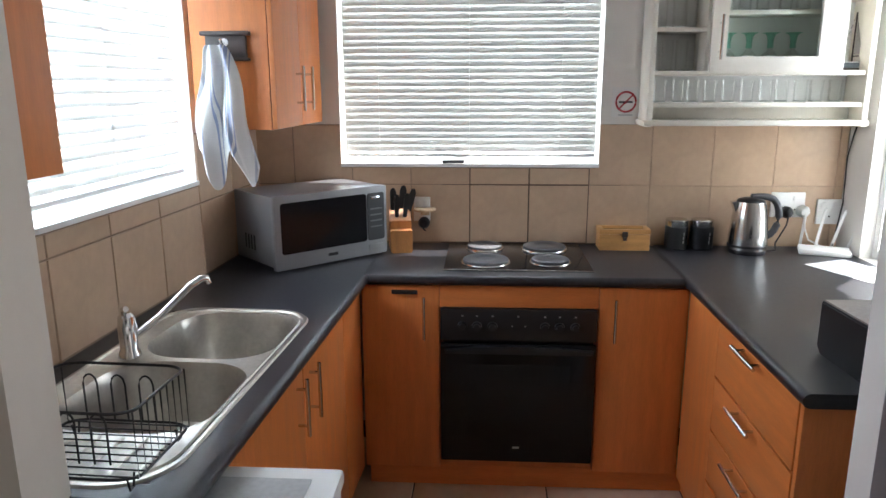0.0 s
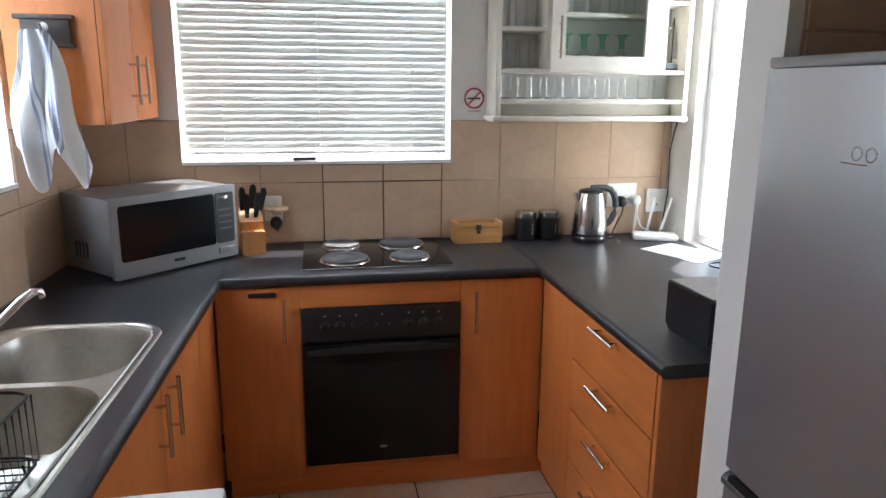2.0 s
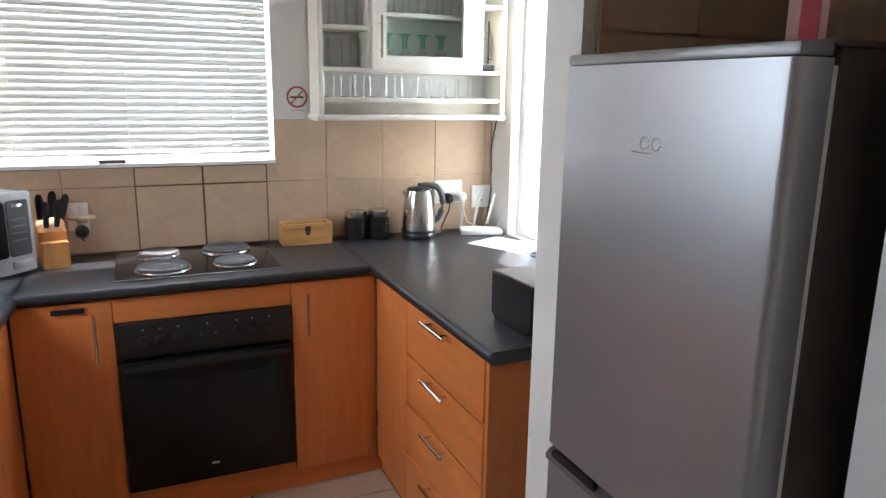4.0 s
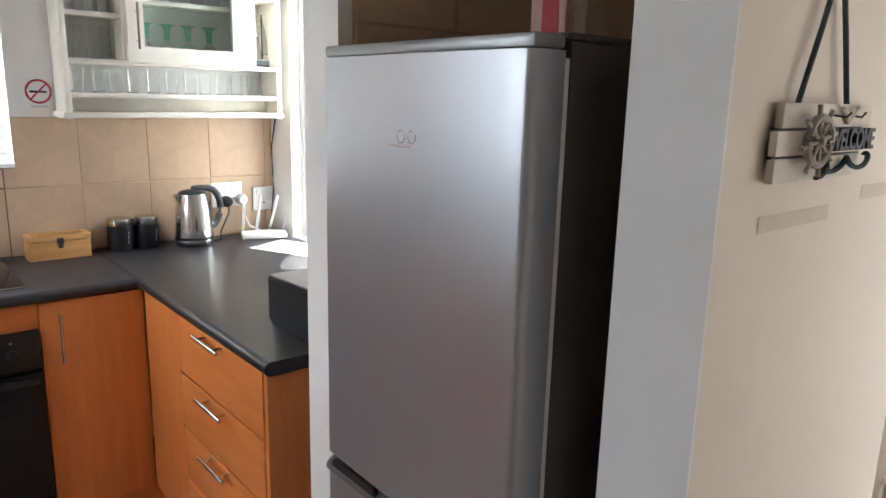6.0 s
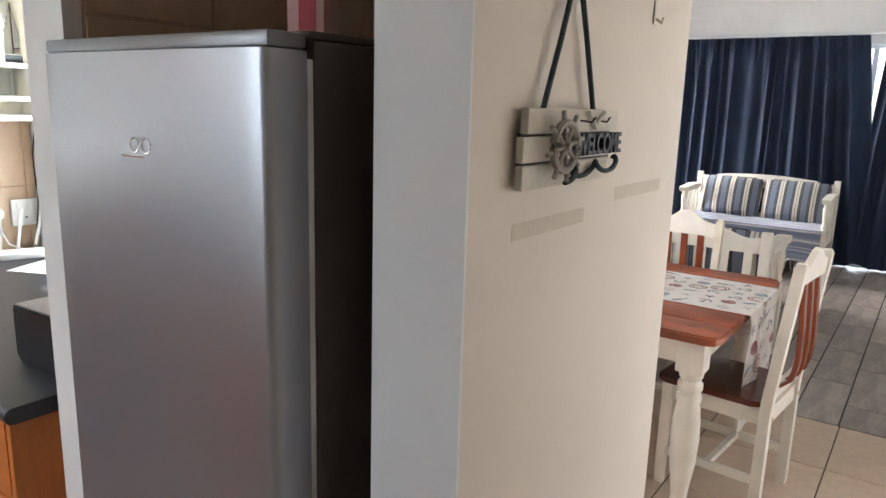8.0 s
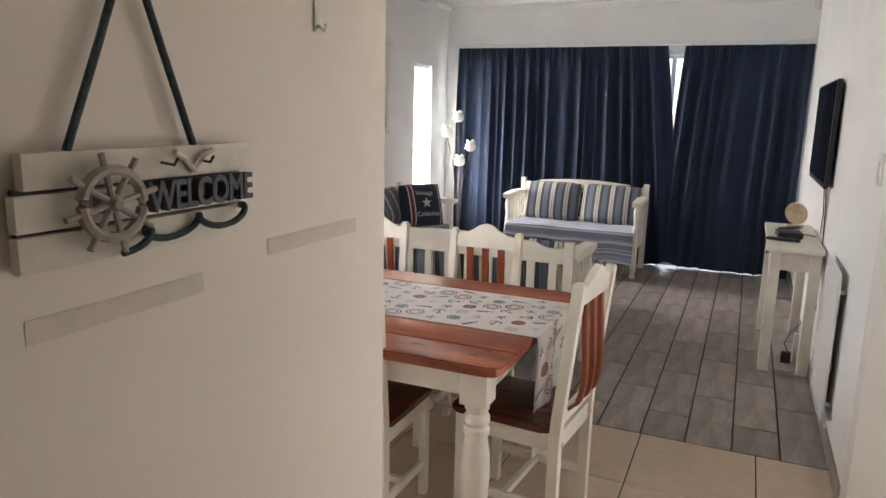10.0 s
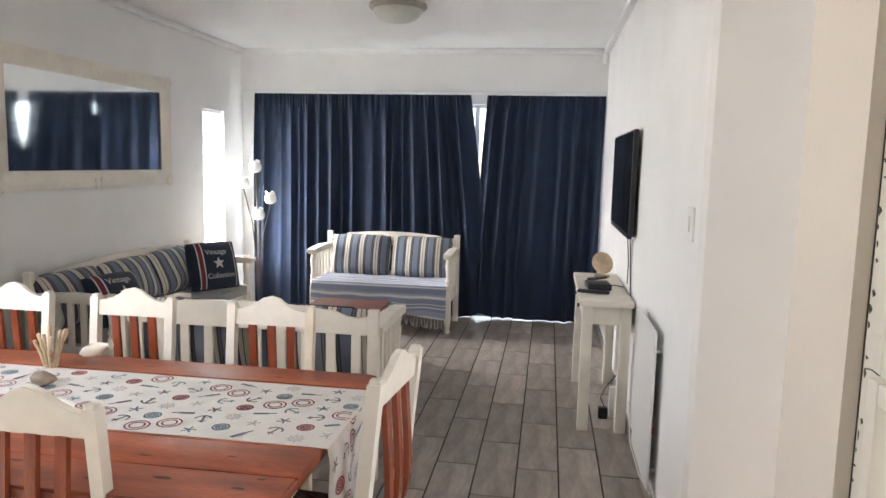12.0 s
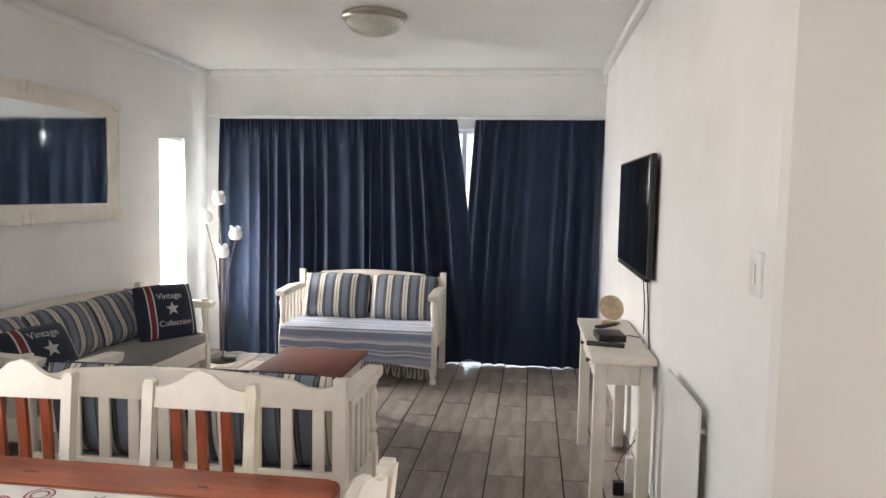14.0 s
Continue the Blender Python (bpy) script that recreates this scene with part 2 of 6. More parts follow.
def tube(bm, pts, r, segs=8, closed=False):
    pts = [Vector(p) for p in pts]
    rings, n = [], len(pts)
    for i, p in enumerate(pts):
        a, b = (pts[i - 1], pts[(i + 1) % n]) if closed else (pts[max(i - 1, 0)], pts[min(i + 1, n - 1)])
        d = (b - a).normalized()
        s = d.cross(Vector((0, 0, 1)))
        s = s.normalized() if s.length > 0.05 else d.cross(Vector((1, 0, 0))).normalized()
        u = s.cross(d)
        rings.append([bm.verts.new(p + r * (math.cos(t) * s + math.sin(t) * u)) for t in (2 * math.pi * k / segs for k in range(segs))])
    for a, b in zip(rings, rings[1:] + (rings[:1] if closed else [])):
        for i in range(segs):
            bm.faces.new((a[i], a[(i + 1) % segs], b[(i + 1) % segs], b[i]))
    if not closed:
        bm.faces.new(rings[0][::-1])
        bm.faces.new(rings[-1])
    return bm


def prism(bm, outline, d0, d1, m=None, bevel=0.0):
    """An outline of (x, z) pushed from y = d0 to y = d1."""
    a = [bm.verts.new((x, d0, z)) for x, z in outline]
    b = [bm.verts.new((x, d1, z)) for x, z in outline]
    fs = [bm.faces.new(a), bm.faces.new(b[::-1])]
    n = len(a)
    for i in range(n):
        fs.append(bm.faces.new((a[i], b[i], b[(i + 1) % n], a[(i + 1) % n])))
    vs = a + b
    if bevel:
        es = list(set(fs[0].edges) | set(fs[1].edges))
        r = bmesh.ops.bevel(bm, geom=es, offset=bevel, segments=2, affect="EDGES")
        vs = list({v for f in r["faces"] for v in f.verts} | {v for v in vs if v.is_valid})
    if m is not None:
        bmesh.ops.transform(bm, matrix=m, verts=vs)
    return bm


def sheet(bm, fn, nu, nv, thick=0.0):
    """A surface fn(u, v) over the unit square, with a second skin at the distance thick."""
    g = [[bm.verts.new(fn(i / nu, j / nv)) for j in range(nv + 1)] for i in range(nu + 1)]
    for i in range(nu):
        for j in range(nv):
            bm.faces.new((g[i][j], g[i + 1][j], g[i + 1][j + 1], g[i][j + 1]))
    if thick:
        bmesh.ops.recalc_face_normals(bm, faces=bm.faces)
        bmesh.ops.solidify(bm, geom=list(bm.faces), thickness=thick)
    return bm


def rounded(w, h, r, n=5, cx=0.0, cz=0.0):
    out = []
    for sx, sz, a0 in ((1, 1, 0), (-1, 1, 90), (-1, -1, 180), (1, -1, 270)):
        for k in range(n + 1):
            a = radians(a0 + 90 * k / n)
            out.append((cx + sx * (w / 2 - r) + r * math.cos(a), cz + sz * (h / 2 - r) + r * math.sin(a)))
    return out


def smooth(me, angle=35):
    me.polygons.foreach_set("use_smooth", [True] * len(me.polygons))
    bmv = bmesh.new()
    bmv.from_mesh(me)
    for e in bmv.edges:
        if len(e.link_faces) != 2 or e.calc_face_angle(0.0) > radians(angle):
            e.smooth = False
    bmv.to_mesh(me)
    bmv.free()


def part(name, bm, material, parent=None, label="", m=None):
    bmesh.ops.recalc_face_normals(bm, faces=bm.faces)
    me = bpy.data.meshes.new(name)
    bm.to_mesh(me)
    bm.free()
    smooth(me)
    me.materials.append(material)
    ob = new(name, me)
    if parent is not None:
        ob.parent = parent
    if m is not None:
        ob.matrix_basis = m
    return tagged(ob, label)


def thing(name, m, label, category, group=""):
    ob = new(name)
    ob.empty_display_size = 0.1
    ob.matrix_basis = m
    return tagged(ob, label, category, group)


def structure(name, bm, material, label=""):
    return tagged(part(name, bm, material, None, label), kind="structure")


def wall(name, material, label, *boxes):
    bm = B()
    for b in boxes:
        box(bm, *b)
    return structure(name, bm, material, label)


T = Matrix.Translation

# ---- the large structure ----
H = 2.8
KL = pose(-1.04, 3.13, 0, 0, 0, -2.4)      # the sink wall stands slightly askew
ground = structure("ground", box(B(), -60, 60, -60, 60, -0.32, -0.20), EARTH, "pale paving around the house")
floor = wall("floor", DARKGROUT, "tiled floor of kitchen, dining and living room", (-1.5, 3.84, -2.6, 3.5, -0.20, -0.004), (3.84, 8.7, -0.74, 3.5, -0.20, -0.004))
ceiling = wall("ceiling", CEIL, "plain white ceiling", (-1.5, 1.66, -2.6, 3.5, H, H + 0.15), (1.66, 4.0, -2.6, 2.62, H, H + 0.15), (4.0, 8.7, -0.74, 3.5, H, H + 0.15))

# kitchen back wall with its window
WX0, WX1, WZ0, WZ1 = -0.65, 0.50, 1.25, 2.15
wall("wall_kitchen_back", PAINT, "white painted wall behind the hob", (-1.4, WX0, 3.13, 3.33, 0, H), (WX1, 1.65, 3.13, 3.33, 0, H), (WX0, WX1, 3.13, 3.33, 0, WZ0), (WX0, WX1, 3.13, 3.33, WZ1, H))
# sink wall
sw = wall("wall_kitchen_sink", PAINT, "white painted wall above the sink", (-0.2, 0, -2.2, -1.52, 0, H), (-0.2, 0, -0.62, 0.3, 0, H), (-0.2, 0, -1.52, -0.62, 0, 1.25), (-0.2, 0, -1.52, -0.62, 2.15, H))
sw.matrix_basis = KL
wall("wall_kitchen_pier", CREAM, "cream painted pier beside the sink", (-1.45, -0.724, 0.94, 1.06, 0, H))
wall("wall_west", PAINT, "plain wall that closes the hall", (-1.55, -1.45, -2.6, 1.06, 0, H))
# wall between kitchen and courtyard, open above the worktop
wall("wall_kitchen_right", PAINT, "white wall with a narrow bright window above the worktop", (1.56, 1.66, 2.93, 3.13, 0, H), (1.56, 1.66, 0.638, 2.62, 0, H), (1.56, 1.66, 2.62, 2.93, 0, 0.895), (1.56, 1.66, 2.62, 2.93, 2.12, H))
wall("wall_nib", PAINT, "white nib wall between worktop and fridge", (0.797, 1.56, 1.286, 1.426, 0, H))
wall("wall_sign", CREAM, "cream painted wall with the welcome sign", (0.862, 1.66, 0.49, 0.638, 0, H))
wall("wall_end_trim", LIVPAINT, "white painted end of the cream wall", (0.858, 0.8618, 0.49, 0.638, 0, H))
# unseen overhang outside, added so no sun falls through the curtain gap
wall("eave_sun_block", LIVPAINT, "unseen overhang added to block sun at the curtain gap", (8.74, 9.35, -0.9, 3.6, 2.46, 2.6))
wall("wall_dining_north", PAINT, "plain wall behind the dining table", (1.66, 4.1, 2.58, 2.62, 0, 0.8), (1.66, 4.1, 2.58, 2.62, 2.15, H), (1.66, 1.9, 2.58, 2.62, 0.8, 2.15), (3.6, 4.1, 2.58, 2.62, 0.8, 2.15), (4.0, 4.1, 2.62, 3.30, 0, H))
# unseen soffit, added to keep light out of the fridge alcove
wall("wall_alcove_shade", PAINT, "unseen soffit added to darken the fridge alcove", (0.99, 1.56, 0.638, 1.286, 2.12, 2.2))
# living room
NX0, NX1, NZ0, NZ1 = 7.56, 8.01, 0.68, 2.10
wall("wall_living_left", LIVPAINT, "white wall with mirror and narrow window", (4.0, NX0, 3.30, 3.48, 0, H), (NX1, 8.6, 3.30, 3.48, 0, H), (NX0, NX1, 3.30, 3.48, 0, NZ0), (NX0, NX1, 3.30, 3.48, NZ1, H))
wall("wall_living_end", LIVPAINT, "white wall with the curtained sliding door", (8.46, 8.6, -0.74, -0.45, 0, H), (8.46, 8.6, 3.05, 3.30, 0, H), (8.46, 8.6, -0.45, 3.05, 2.24, H))
bm = B()
prism(bm, [(3.72, -0.62), (3.72, -0.945), (3.84, -0.945), (3.84, -0.74), (8.46, -0.74), (8.46, -0.60), (3.74, -0.60)], 0, H, Matrix(((1, 0, 0, 0), (0, 0, 1, 0), (0, 1, 0, 0), (0, 0, 0, 1))))
structure("wall_living_right", bm, LIVPAINT, "white wall with television and heater panel")
wall("wall_entrance", PAINT, "wall over and beside the bright entrance", (3.72, 3.84, -2.5, -0.945, 2.0, H), (3.72, 3.84, -2.6, -1.9, 0, 2.0), (-1.5, 3.84, -2.6, -2.5, 0, H))
wall("wall_near_right", CREAM, "cream painted wall beside the glazed door", (2.47, 2.787, -0.735, -0.615, 0, H), (2.787, 3.72, -0.735, -0.615, 2.25, H), (1.55, 2.47, -0.735, -0.615, 2.08, H), (-1.45, 1.55, -0.735, -0.615, 0, H))
# cornice
bm = B()
for x0, x1, y0, y1 in ((3.74, 8.44, -0.60, -0.545), (4.1, 8.44, 3.245, 3.30), (8.405, 8.46, -0.545, 3.245)):
    box(bm, x0, x1, y0, y1, H - 0.06, H - 0.001, 0.02)
structure("cornice", bm, CEIL, "white moulded cornice")
bm = B()
box(bm, 3.74, 8.44, -0.60, -0.585, 0, 0.075, 0.004)
box(bm, 4.1, 8.44, 3.285, 3.30, 0, 0.075, 0.004)
structure("baseboard", bm, WOODTILE, "low grey tile skirting")

# ---- windows ----


def blind(name, m, w, h, tilt, label, pitch=0.0285, depth=0.031, lift=0.0):
    """A venetian blind in the local x-z plane, hanging from z = h."""
    t = thing(name, m, label, "blind")
    part("headrail", box(B(), -w / 2, w / 2, -0.02, 0.02, h - 0.035, h, 0.004), WHITE, t)
    n = int((h - 0.06 - lift) / pitch)
    bm = B()
    sheet(bm, lambda u, v: (w * (u - 0.5), depth * (v - 0.5) * math.cos(tilt), depth * (v - 0.5) * math.sin(tilt) + 0.0028 * (1 - (2 * v - 1) ** 2)), 1, 3, 0.0006)
    first = part("slat", bm, BLIND, t, "", T((0, 0, h - 0.05)))
    for i in range(1, n):
        o = new("slat", first.data)
        o.parent = t
        o.matrix_basis = T((0, 0, h - 0.05 - i * pitch)) @ Matrix.Rotation(random.uniform(-0.004, 0.004), 4, "X")
    z = h - 0.05 - n * pitch
    part("bottom_rail", box(B(), -w / 2, w / 2, -0.014, 0.014, z - 0.012, z + 0.004, 0.003), WHITE, t)
    for x in (-w * 0.36, 0.0, w * 0.36):
        part("ladder_cord", tube(B(), [(x, -0.016, z), (x, -0.016, h - 0.03)], 0.0012, 5), WHITE, t)
    return t


def window(name, m, w, h, label, bars=1):
    t = tagged(thing(name, m, label, "window"), kind="structure")
    bm = B()
    for b in ((-w / 2, -w / 2 + 0.04, 0, h), (w / 2 - 0.04, w / 2, 0, h)):
        box(bm, b[0], b[1], -0.02, 0.02, b[2], b[3], 0.003)
    box(bm, -w / 2 + 0.04, w / 2 - 0.04, -0.02, 0.02, 0, 0.04, 0.003)
    box(bm, -w / 2 + 0.04, w / 2 - 0.04, -0.02, 0.02, h - 0.04, h, 0.003)
    for i in range(1, bars + 1):
        x = -w / 2 + w * i / (bars + 1)
        box(bm, x - 0.025, x + 0.025, -0.018, 0.018, 0.04, h - 0.04, 0.003)
    part("window_frame", bm, WHITE, t)
    for i in range(bars + 1):
        x0, x1 = -w / 2 + w * i / (bars + 1) + 0.03, -w / 2 + w * (i + 1) / (bars + 1) - 0.03
        p = part("pane", box(B(), x0, x1, -0.003, 0.003, 0.04, h - 0.04), GLASS, t)
        p.visible_shadow = False
    return t


window("window_1", pose((WX0 + WX1) / 2, 3.27, WZ0, 0, 0, 0), WX1 - WX0, WZ1 - WZ0, "white framed kitchen window")
blind("venetian_blind", pose((WX0 + WX1) / 2, 3.17, WZ0 + 0.02, 0, 0, 0), WX1 - WX0 - 0.03, WZ1 - WZ0 - 0.02, 1.3, "closed white venetian blind in front of kitchen window")
window("window_2", KL @ pose(-0.15, -1.07, 1.25, 0, 0, 90), 0.9, 0.9, "white framed window over the sink")
blind("venetian_blind", KL @ pose(-0.05, -1.07, 1.27, 0, 0, 90), 0.87, 0.88, 0.85, "half open white venetian blind over the sink", 0.036, 0.034)
wall("window_sill", WHITE, "white window sill below the blind", (WX0, WX1, 3.118, 3.24, WZ0 - 0.001, WZ0 + 0.014))
sill = wall("window_sill", WHITE, "white tiled sill over the sink", (-0.12, 0.012, -1.52, -0.62, 1.249, 1.264))
sill.matrix_basis = KL
window("window_3", pose((NX0 + NX1) / 2, 3.42, NZ0, 0, 0, 0), NX1 - NX0, NZ1 - NZ0, "narrow white framed window beside the curtain", 0)
blind("venetian_blind", pose((NX0 + NX1) / 2, 3.34, NZ0 + 0.02, 0, 0, 0), NX1 - NX0 - 0.02, NZ1 - NZ0 - 0.02, 0.5, "white venetian blind in the narrow window")
window("window_4", pose(1.63, 2.775, 0.90, 0, 0, 90), 0.31, 1.22, "narrow bright window above the dark worktop", 0)
# unseen window, added as the opening for the extra dining lamp
window("window_6_added", pose(2.75, 2.60, 0.80, 0, 0, 0), 1.7, 1.35, "unseen white framed window added to light the dining corner", 2)
window("window_5", pose(8.54, 1.3, 0.0, 0, 0, 90), 3.5, 2.24, "sliding glass door behind the curtains", 2)

# glazed door beside the passage
t = tagged(thing("door_1", pose(2.01, -0.675, 0), "peeling white steel door with glass panes", "door"), kind="structure")
bm = B()
for b in ((-0.46, -0.39, 0, 2.08), (0.39, 0.46, 0, 2.08), (-0.39, 0.39, 1.98, 2.08), (-0.39, 0.39, 0, 0.25), (-0.39, 0.39, 1.26, 1.34)):
    box(bm, b[0], b[1], -0.03, 0.03, b[2], b[3], 0.005)
part("door_frame", bm, WHITEWOOD, t)
bm = B()
for z0, z1 in ((0.25, 1.26), (1.34, 1.98)):
    for x in (-0.39, 0.35):
        box(bm, x, x + 0.04, 0.0, 0.05, z0, z1, 0.006)
    box(bm, -0.35, 0.35, 0.0, 0.05, z0, z0 + 0.04, 0.006)
    box(bm, -0.35, 0.35, 0.0, 0.05, z1 - 0.04, z1, 0.006)
part("glazing_bead", bm, WHITEWOOD, t)
for z0, z1 in ((0.29, 1.22), (1.38, 1.94)):
    part("pane", box(B(), -0.35, 0.35, -0.004, 0.004, z0, z1), GLASS, t).visible_shadow = False
rs = random.Random(41)
RUST = mat("bare_steel_under_peeled_paint", (0.09, 0.075, 0.06), 0.8, var=0.4, scale=40)
bm = B()
for z in [0.2 + 0.03 * k for k in range(60)]:
    if rs.random() < 0.75:
        a, h, x = rs.uniform(0.002, 0.010), rs.uniform(0.004, 0.020), 0.452 - 0.012 * rs.random() ** 2
        prism(bm, [(x - a, z), (x, z - h * 0.5), (x + a * 0.5, z + 0.002), (x + a * 0.3, z + h * 0.5), (x - a * 0.4, z + h * 0.4)], -0.0308, -0.0295, Matrix.Rotation(radians(180), 4, "Z") @ Matrix.Scale(-1, 4, (1, 0, 0)))
tube(bm, [(0.4585 + 0.0008 * math.sin(5 * k), 0.0305, 0.02 + 0.1 * k) for k in range(21)], 0.0016, 5)
tube(bm, [(0.392, 0.0305, 1.262), (0.42, 0.0308, 1.264), (0.447, 0.0303, 1.259)], 0.0014, 5)
tagged(part("paint_flakes", bm, RUST, t), kind="stuff")


# ---- curtains and rail ----
def curtain(y0, y1, yb0, yb1, seed, label):
    rs = random.Random(seed)
    ph = [rs.uniform(0, 6.28) for _ in range(6)]
    w = abs(y1 - y0)

    def fn(u, v):
        yy = yb0 + (yb1 - yb0) * u
        base = 0.004 + 0.045 * math.exp(-((yy - 0.62) / 0.10) ** 2) + 0.010 * math.exp(-((yy - 0.30) / 0.22) ** 2)
        z = base + (2.32 - base) * v + 0.003 * math.sin(9 * u + ph[0]) * (1 - v)
        k = min(1.0, 0.25 + (1 - v) * 3.0)
        a = 2 * math.pi * u * w / 0.128 + 2.1 * math.sin(5 * u * w + ph[1]) + 1.2 * math.sin(12.3 * u * w + ph[5]) + 0.5 * math.sin(3 * v + ph[2])
        x = 8.36 - (0.02 if seed == 5 else 0.0) + 0.036 * k * (0.75 + 0.35 * math.sin(7.1 * u * w + ph[2])) * math.sin(a) + 0.014 * math.sin(0.47 * a + ph[3]) * k + 0.012 * math.sin(3.1 * a + ph[4]) * max(0, v - 0.9) * 10
        top, bot = y0 + (y1 - y0) * u, yb0 + (yb1 - yb0) * u
        s = max(0.0, 1 - v * 1.0)
        return (x, top + (bot - top) * s ** 0.9 + (0.006 * u ** 12 * math.exp(-((v - 0.92) / 0.035) ** 2) if seed == 3 else 0.0) + 0.012 * math.cos(a) * k, z)

    t = thing("curtain", pose(0, 0, 0), label, "curtain", "curtains of the sliding door")
    part("cloth", sheet(B(), fn, int(w / 0.011), 46, 0.003), CURTAIN, t)
    bm = B()
    for i in range(int(w / 0.09)):
        y = min(y0, y1) + 0.05 + i * 0.09
        tube(bm, [(8.40 + 0.006 * math.cos(q), y, 2.318 + 0.012 * math.sin(q)) for q in (0.0, 1.57, 3.14, 4.71)], 0.002, 5, True)
    tagged(part("hooks", bm, WHITE, t), kind="stuff")


curtain(3.11, 1.580, 3.12, 1.53, 3, "navy blue pleated curtain beside the floor lamp")
curtain(1.588, 0.775, 1.61, 0.50, 5, "navy blue pleated curtain behind the wooden bench")
curtain(0.60, -0.585, 0.72, -0.585, 8, "navy blue pleated curtain beside the television wall")
t = thing("curtain_rail", pose(0, 0, 0), "long white curtain rail above the navy curtains", "curtain rail")
part("rail", box(B(), 8.385, 8.415, -0.59, 3.27, 2.335, 2.365, 0.006), WHITE, t)
for y in (-0.5, 1.3, 3.22):
    part("bracket", box(B(), 8.41, 8.458, y - 0.015, y + 0.015, 2.335, 2.36, 0.004), WHITE, t)

# ---- kitchen units ----
KZ, CZ = 0.09, 0.86


def bar_handle(parent, a, b, off, r=0.006):
    """A bar on two posts between the points a and b, held off along the vector off."""
    a, b, off = Vector(a), Vector(b), Vector(off)
    bm = B()
    tube(bm, [a + off, b + off], r, 10)
    d = (b - a) * 0.18
    for p in (a + d, b - d):
        tube(bm, [p, p + off], r * 0.75, 8)
    return part("handle", bm, STEEL, parent, "brushed steel bar handle")


def unit(name, m, w, fronts, label, d=0.55, h0=KZ, h1=CZ, cat="cabinet", grp="kitchen base units", inner=None):
    """A cabinet along local x, its front at local y = 0 facing -y. fronts: (x0, x1, z0, z1, handle) with handle 'v', 'h' or ''."""
    t = thing(name, m, label, cat, grp)
    part("body", box(B(), 0, w, 0.02, d, h0, inner or h1), BEECH, t)
    for x0, x1, z0, z1, hd in fronts:
        f = part("drawer_front" if hd == "h" else "door", box(B(), x0 + 0.002, x1 - 0.002, -0.0, 0.018, z0 + 0.002, z1 - 0.002, 0.002), BEECH_H if hd == "h" else BEECH, t)
        if hd == "h":
            xc = x0 + 0.29
            bar_handle(f, (xc - 0.09, 0, z1 - 0.018), (xc + 0.09, 0, z1 - 0.018), (0, -0.03, 0))
        elif hd:
            xh = x0 + 0.06 if hd == "l" else x1 - 0.06
            zh = z1 - 0.04 if h0 < 1 else z0 + 0.23
            bar_handle(f, (xh, 0, zh - 0.17), (xh, 0, zh), (0, -0.03, 0))
    return t


# hob run
unit("cabinet", pose(-0.475, 2.56, 0), 0.305, [(0, 0.305, KZ, CZ, "r")], "orange beech base cabinet beside the oven with plastic catch")
unit("cabinet", pose(0.435, 2.56, 0), 0.34, [(0, 0.336, KZ, CZ, "l")], "orange beech base cabinet between oven and drawers")
t = thing("oven_housing", pose(-0.17, 2.56, 0), "orange beech housing around the black oven", "cabinet", "kitchen base units")
part("top_panel", box(B(), 0.0, 0.605, 0.0, 0.02, 0.775, CZ, 0.002), BEECH_H, t)
part("body", box(B(), 0.0, 0.605, 0.5, 0.55, 0.13, CZ), BEECH, t)
part("bottom_panel", box(B(), 0.0, 0.605, 0.01, 0.55, 0.10, 0.125), BEECH, t)
catch = thing("child_lock", pose(-0.30, 2.556, 0.835), "small dark plastic catch stuck on a cabinet door", "catch")
part("strip", box(B(), -0.055, 0.045, -0.006, 0.0, -0.01, 0.008, 0.003), BLACK, catch)
# drawers run, front facing -x
unit("drawer_cabinet", pose(0.765, 2.21, 0, 0, 0, -90), 0.60, [(0, 0.60, 0.665, CZ, "h"), (0, 0.60, 0.475, 0.66, "h"), (0, 0.60, 0.285, 0.47, "h"), (0, 0.60, KZ, 0.28, "h")], "orange beech drawer cabinet with four steel handles")
t = thing("filler_panel", pose(0.765, 2.545, 0, 0, 0, -90), "plain orange beech corner filler panel", "panel", "kitchen base units")
part("panel", box(B(), 0, 0.33, 0.002, 0.02, KZ, CZ, 0.002), BEECH, t)
t = thing("end_panel", pose(0.765, 1.60, 0), "orange beech end panel of the drawer run", "panel", "kitchen base units")
part("panel", box(B(), 0.0, 0.62, -0.016, 0.004, 0.0, CZ, 0.002), BEECH, t)
# sink run
unit("cabinet", KL @ pose(0.585, -1.84, 0, 0, 0, 90), 1.02, [(0, 0.55, KZ, CZ, "r"), (0.55, 1.02, KZ, CZ, "l")], "orange beech sink cabinet with two doors", inner=0.70)
t = thing("filler_panel", KL @ pose(0.585, -0.818, 0, 0, 0, 90), "plain orange beech corner filler panel", "panel", "kitchen base units")
part("panel", box(B(), 0, 0.262, 0.0, 0.02, KZ, CZ, 0.002), BEECH, t)
# plinths
wall("plinth", BEECH_H, "orange beech plinth under the base units", (-0.46, 0.80, 2.585, 2.60, 0.002, KZ), (0.80, 0.815, 1.62, 2.585, 0.002, KZ))
pl = wall("plinth", BEECH_H, "orange beech plinth under the sink unit", (0.535, 0.55, -1.62, -0.53, 0.002, KZ))
pl.matrix_basis = KL


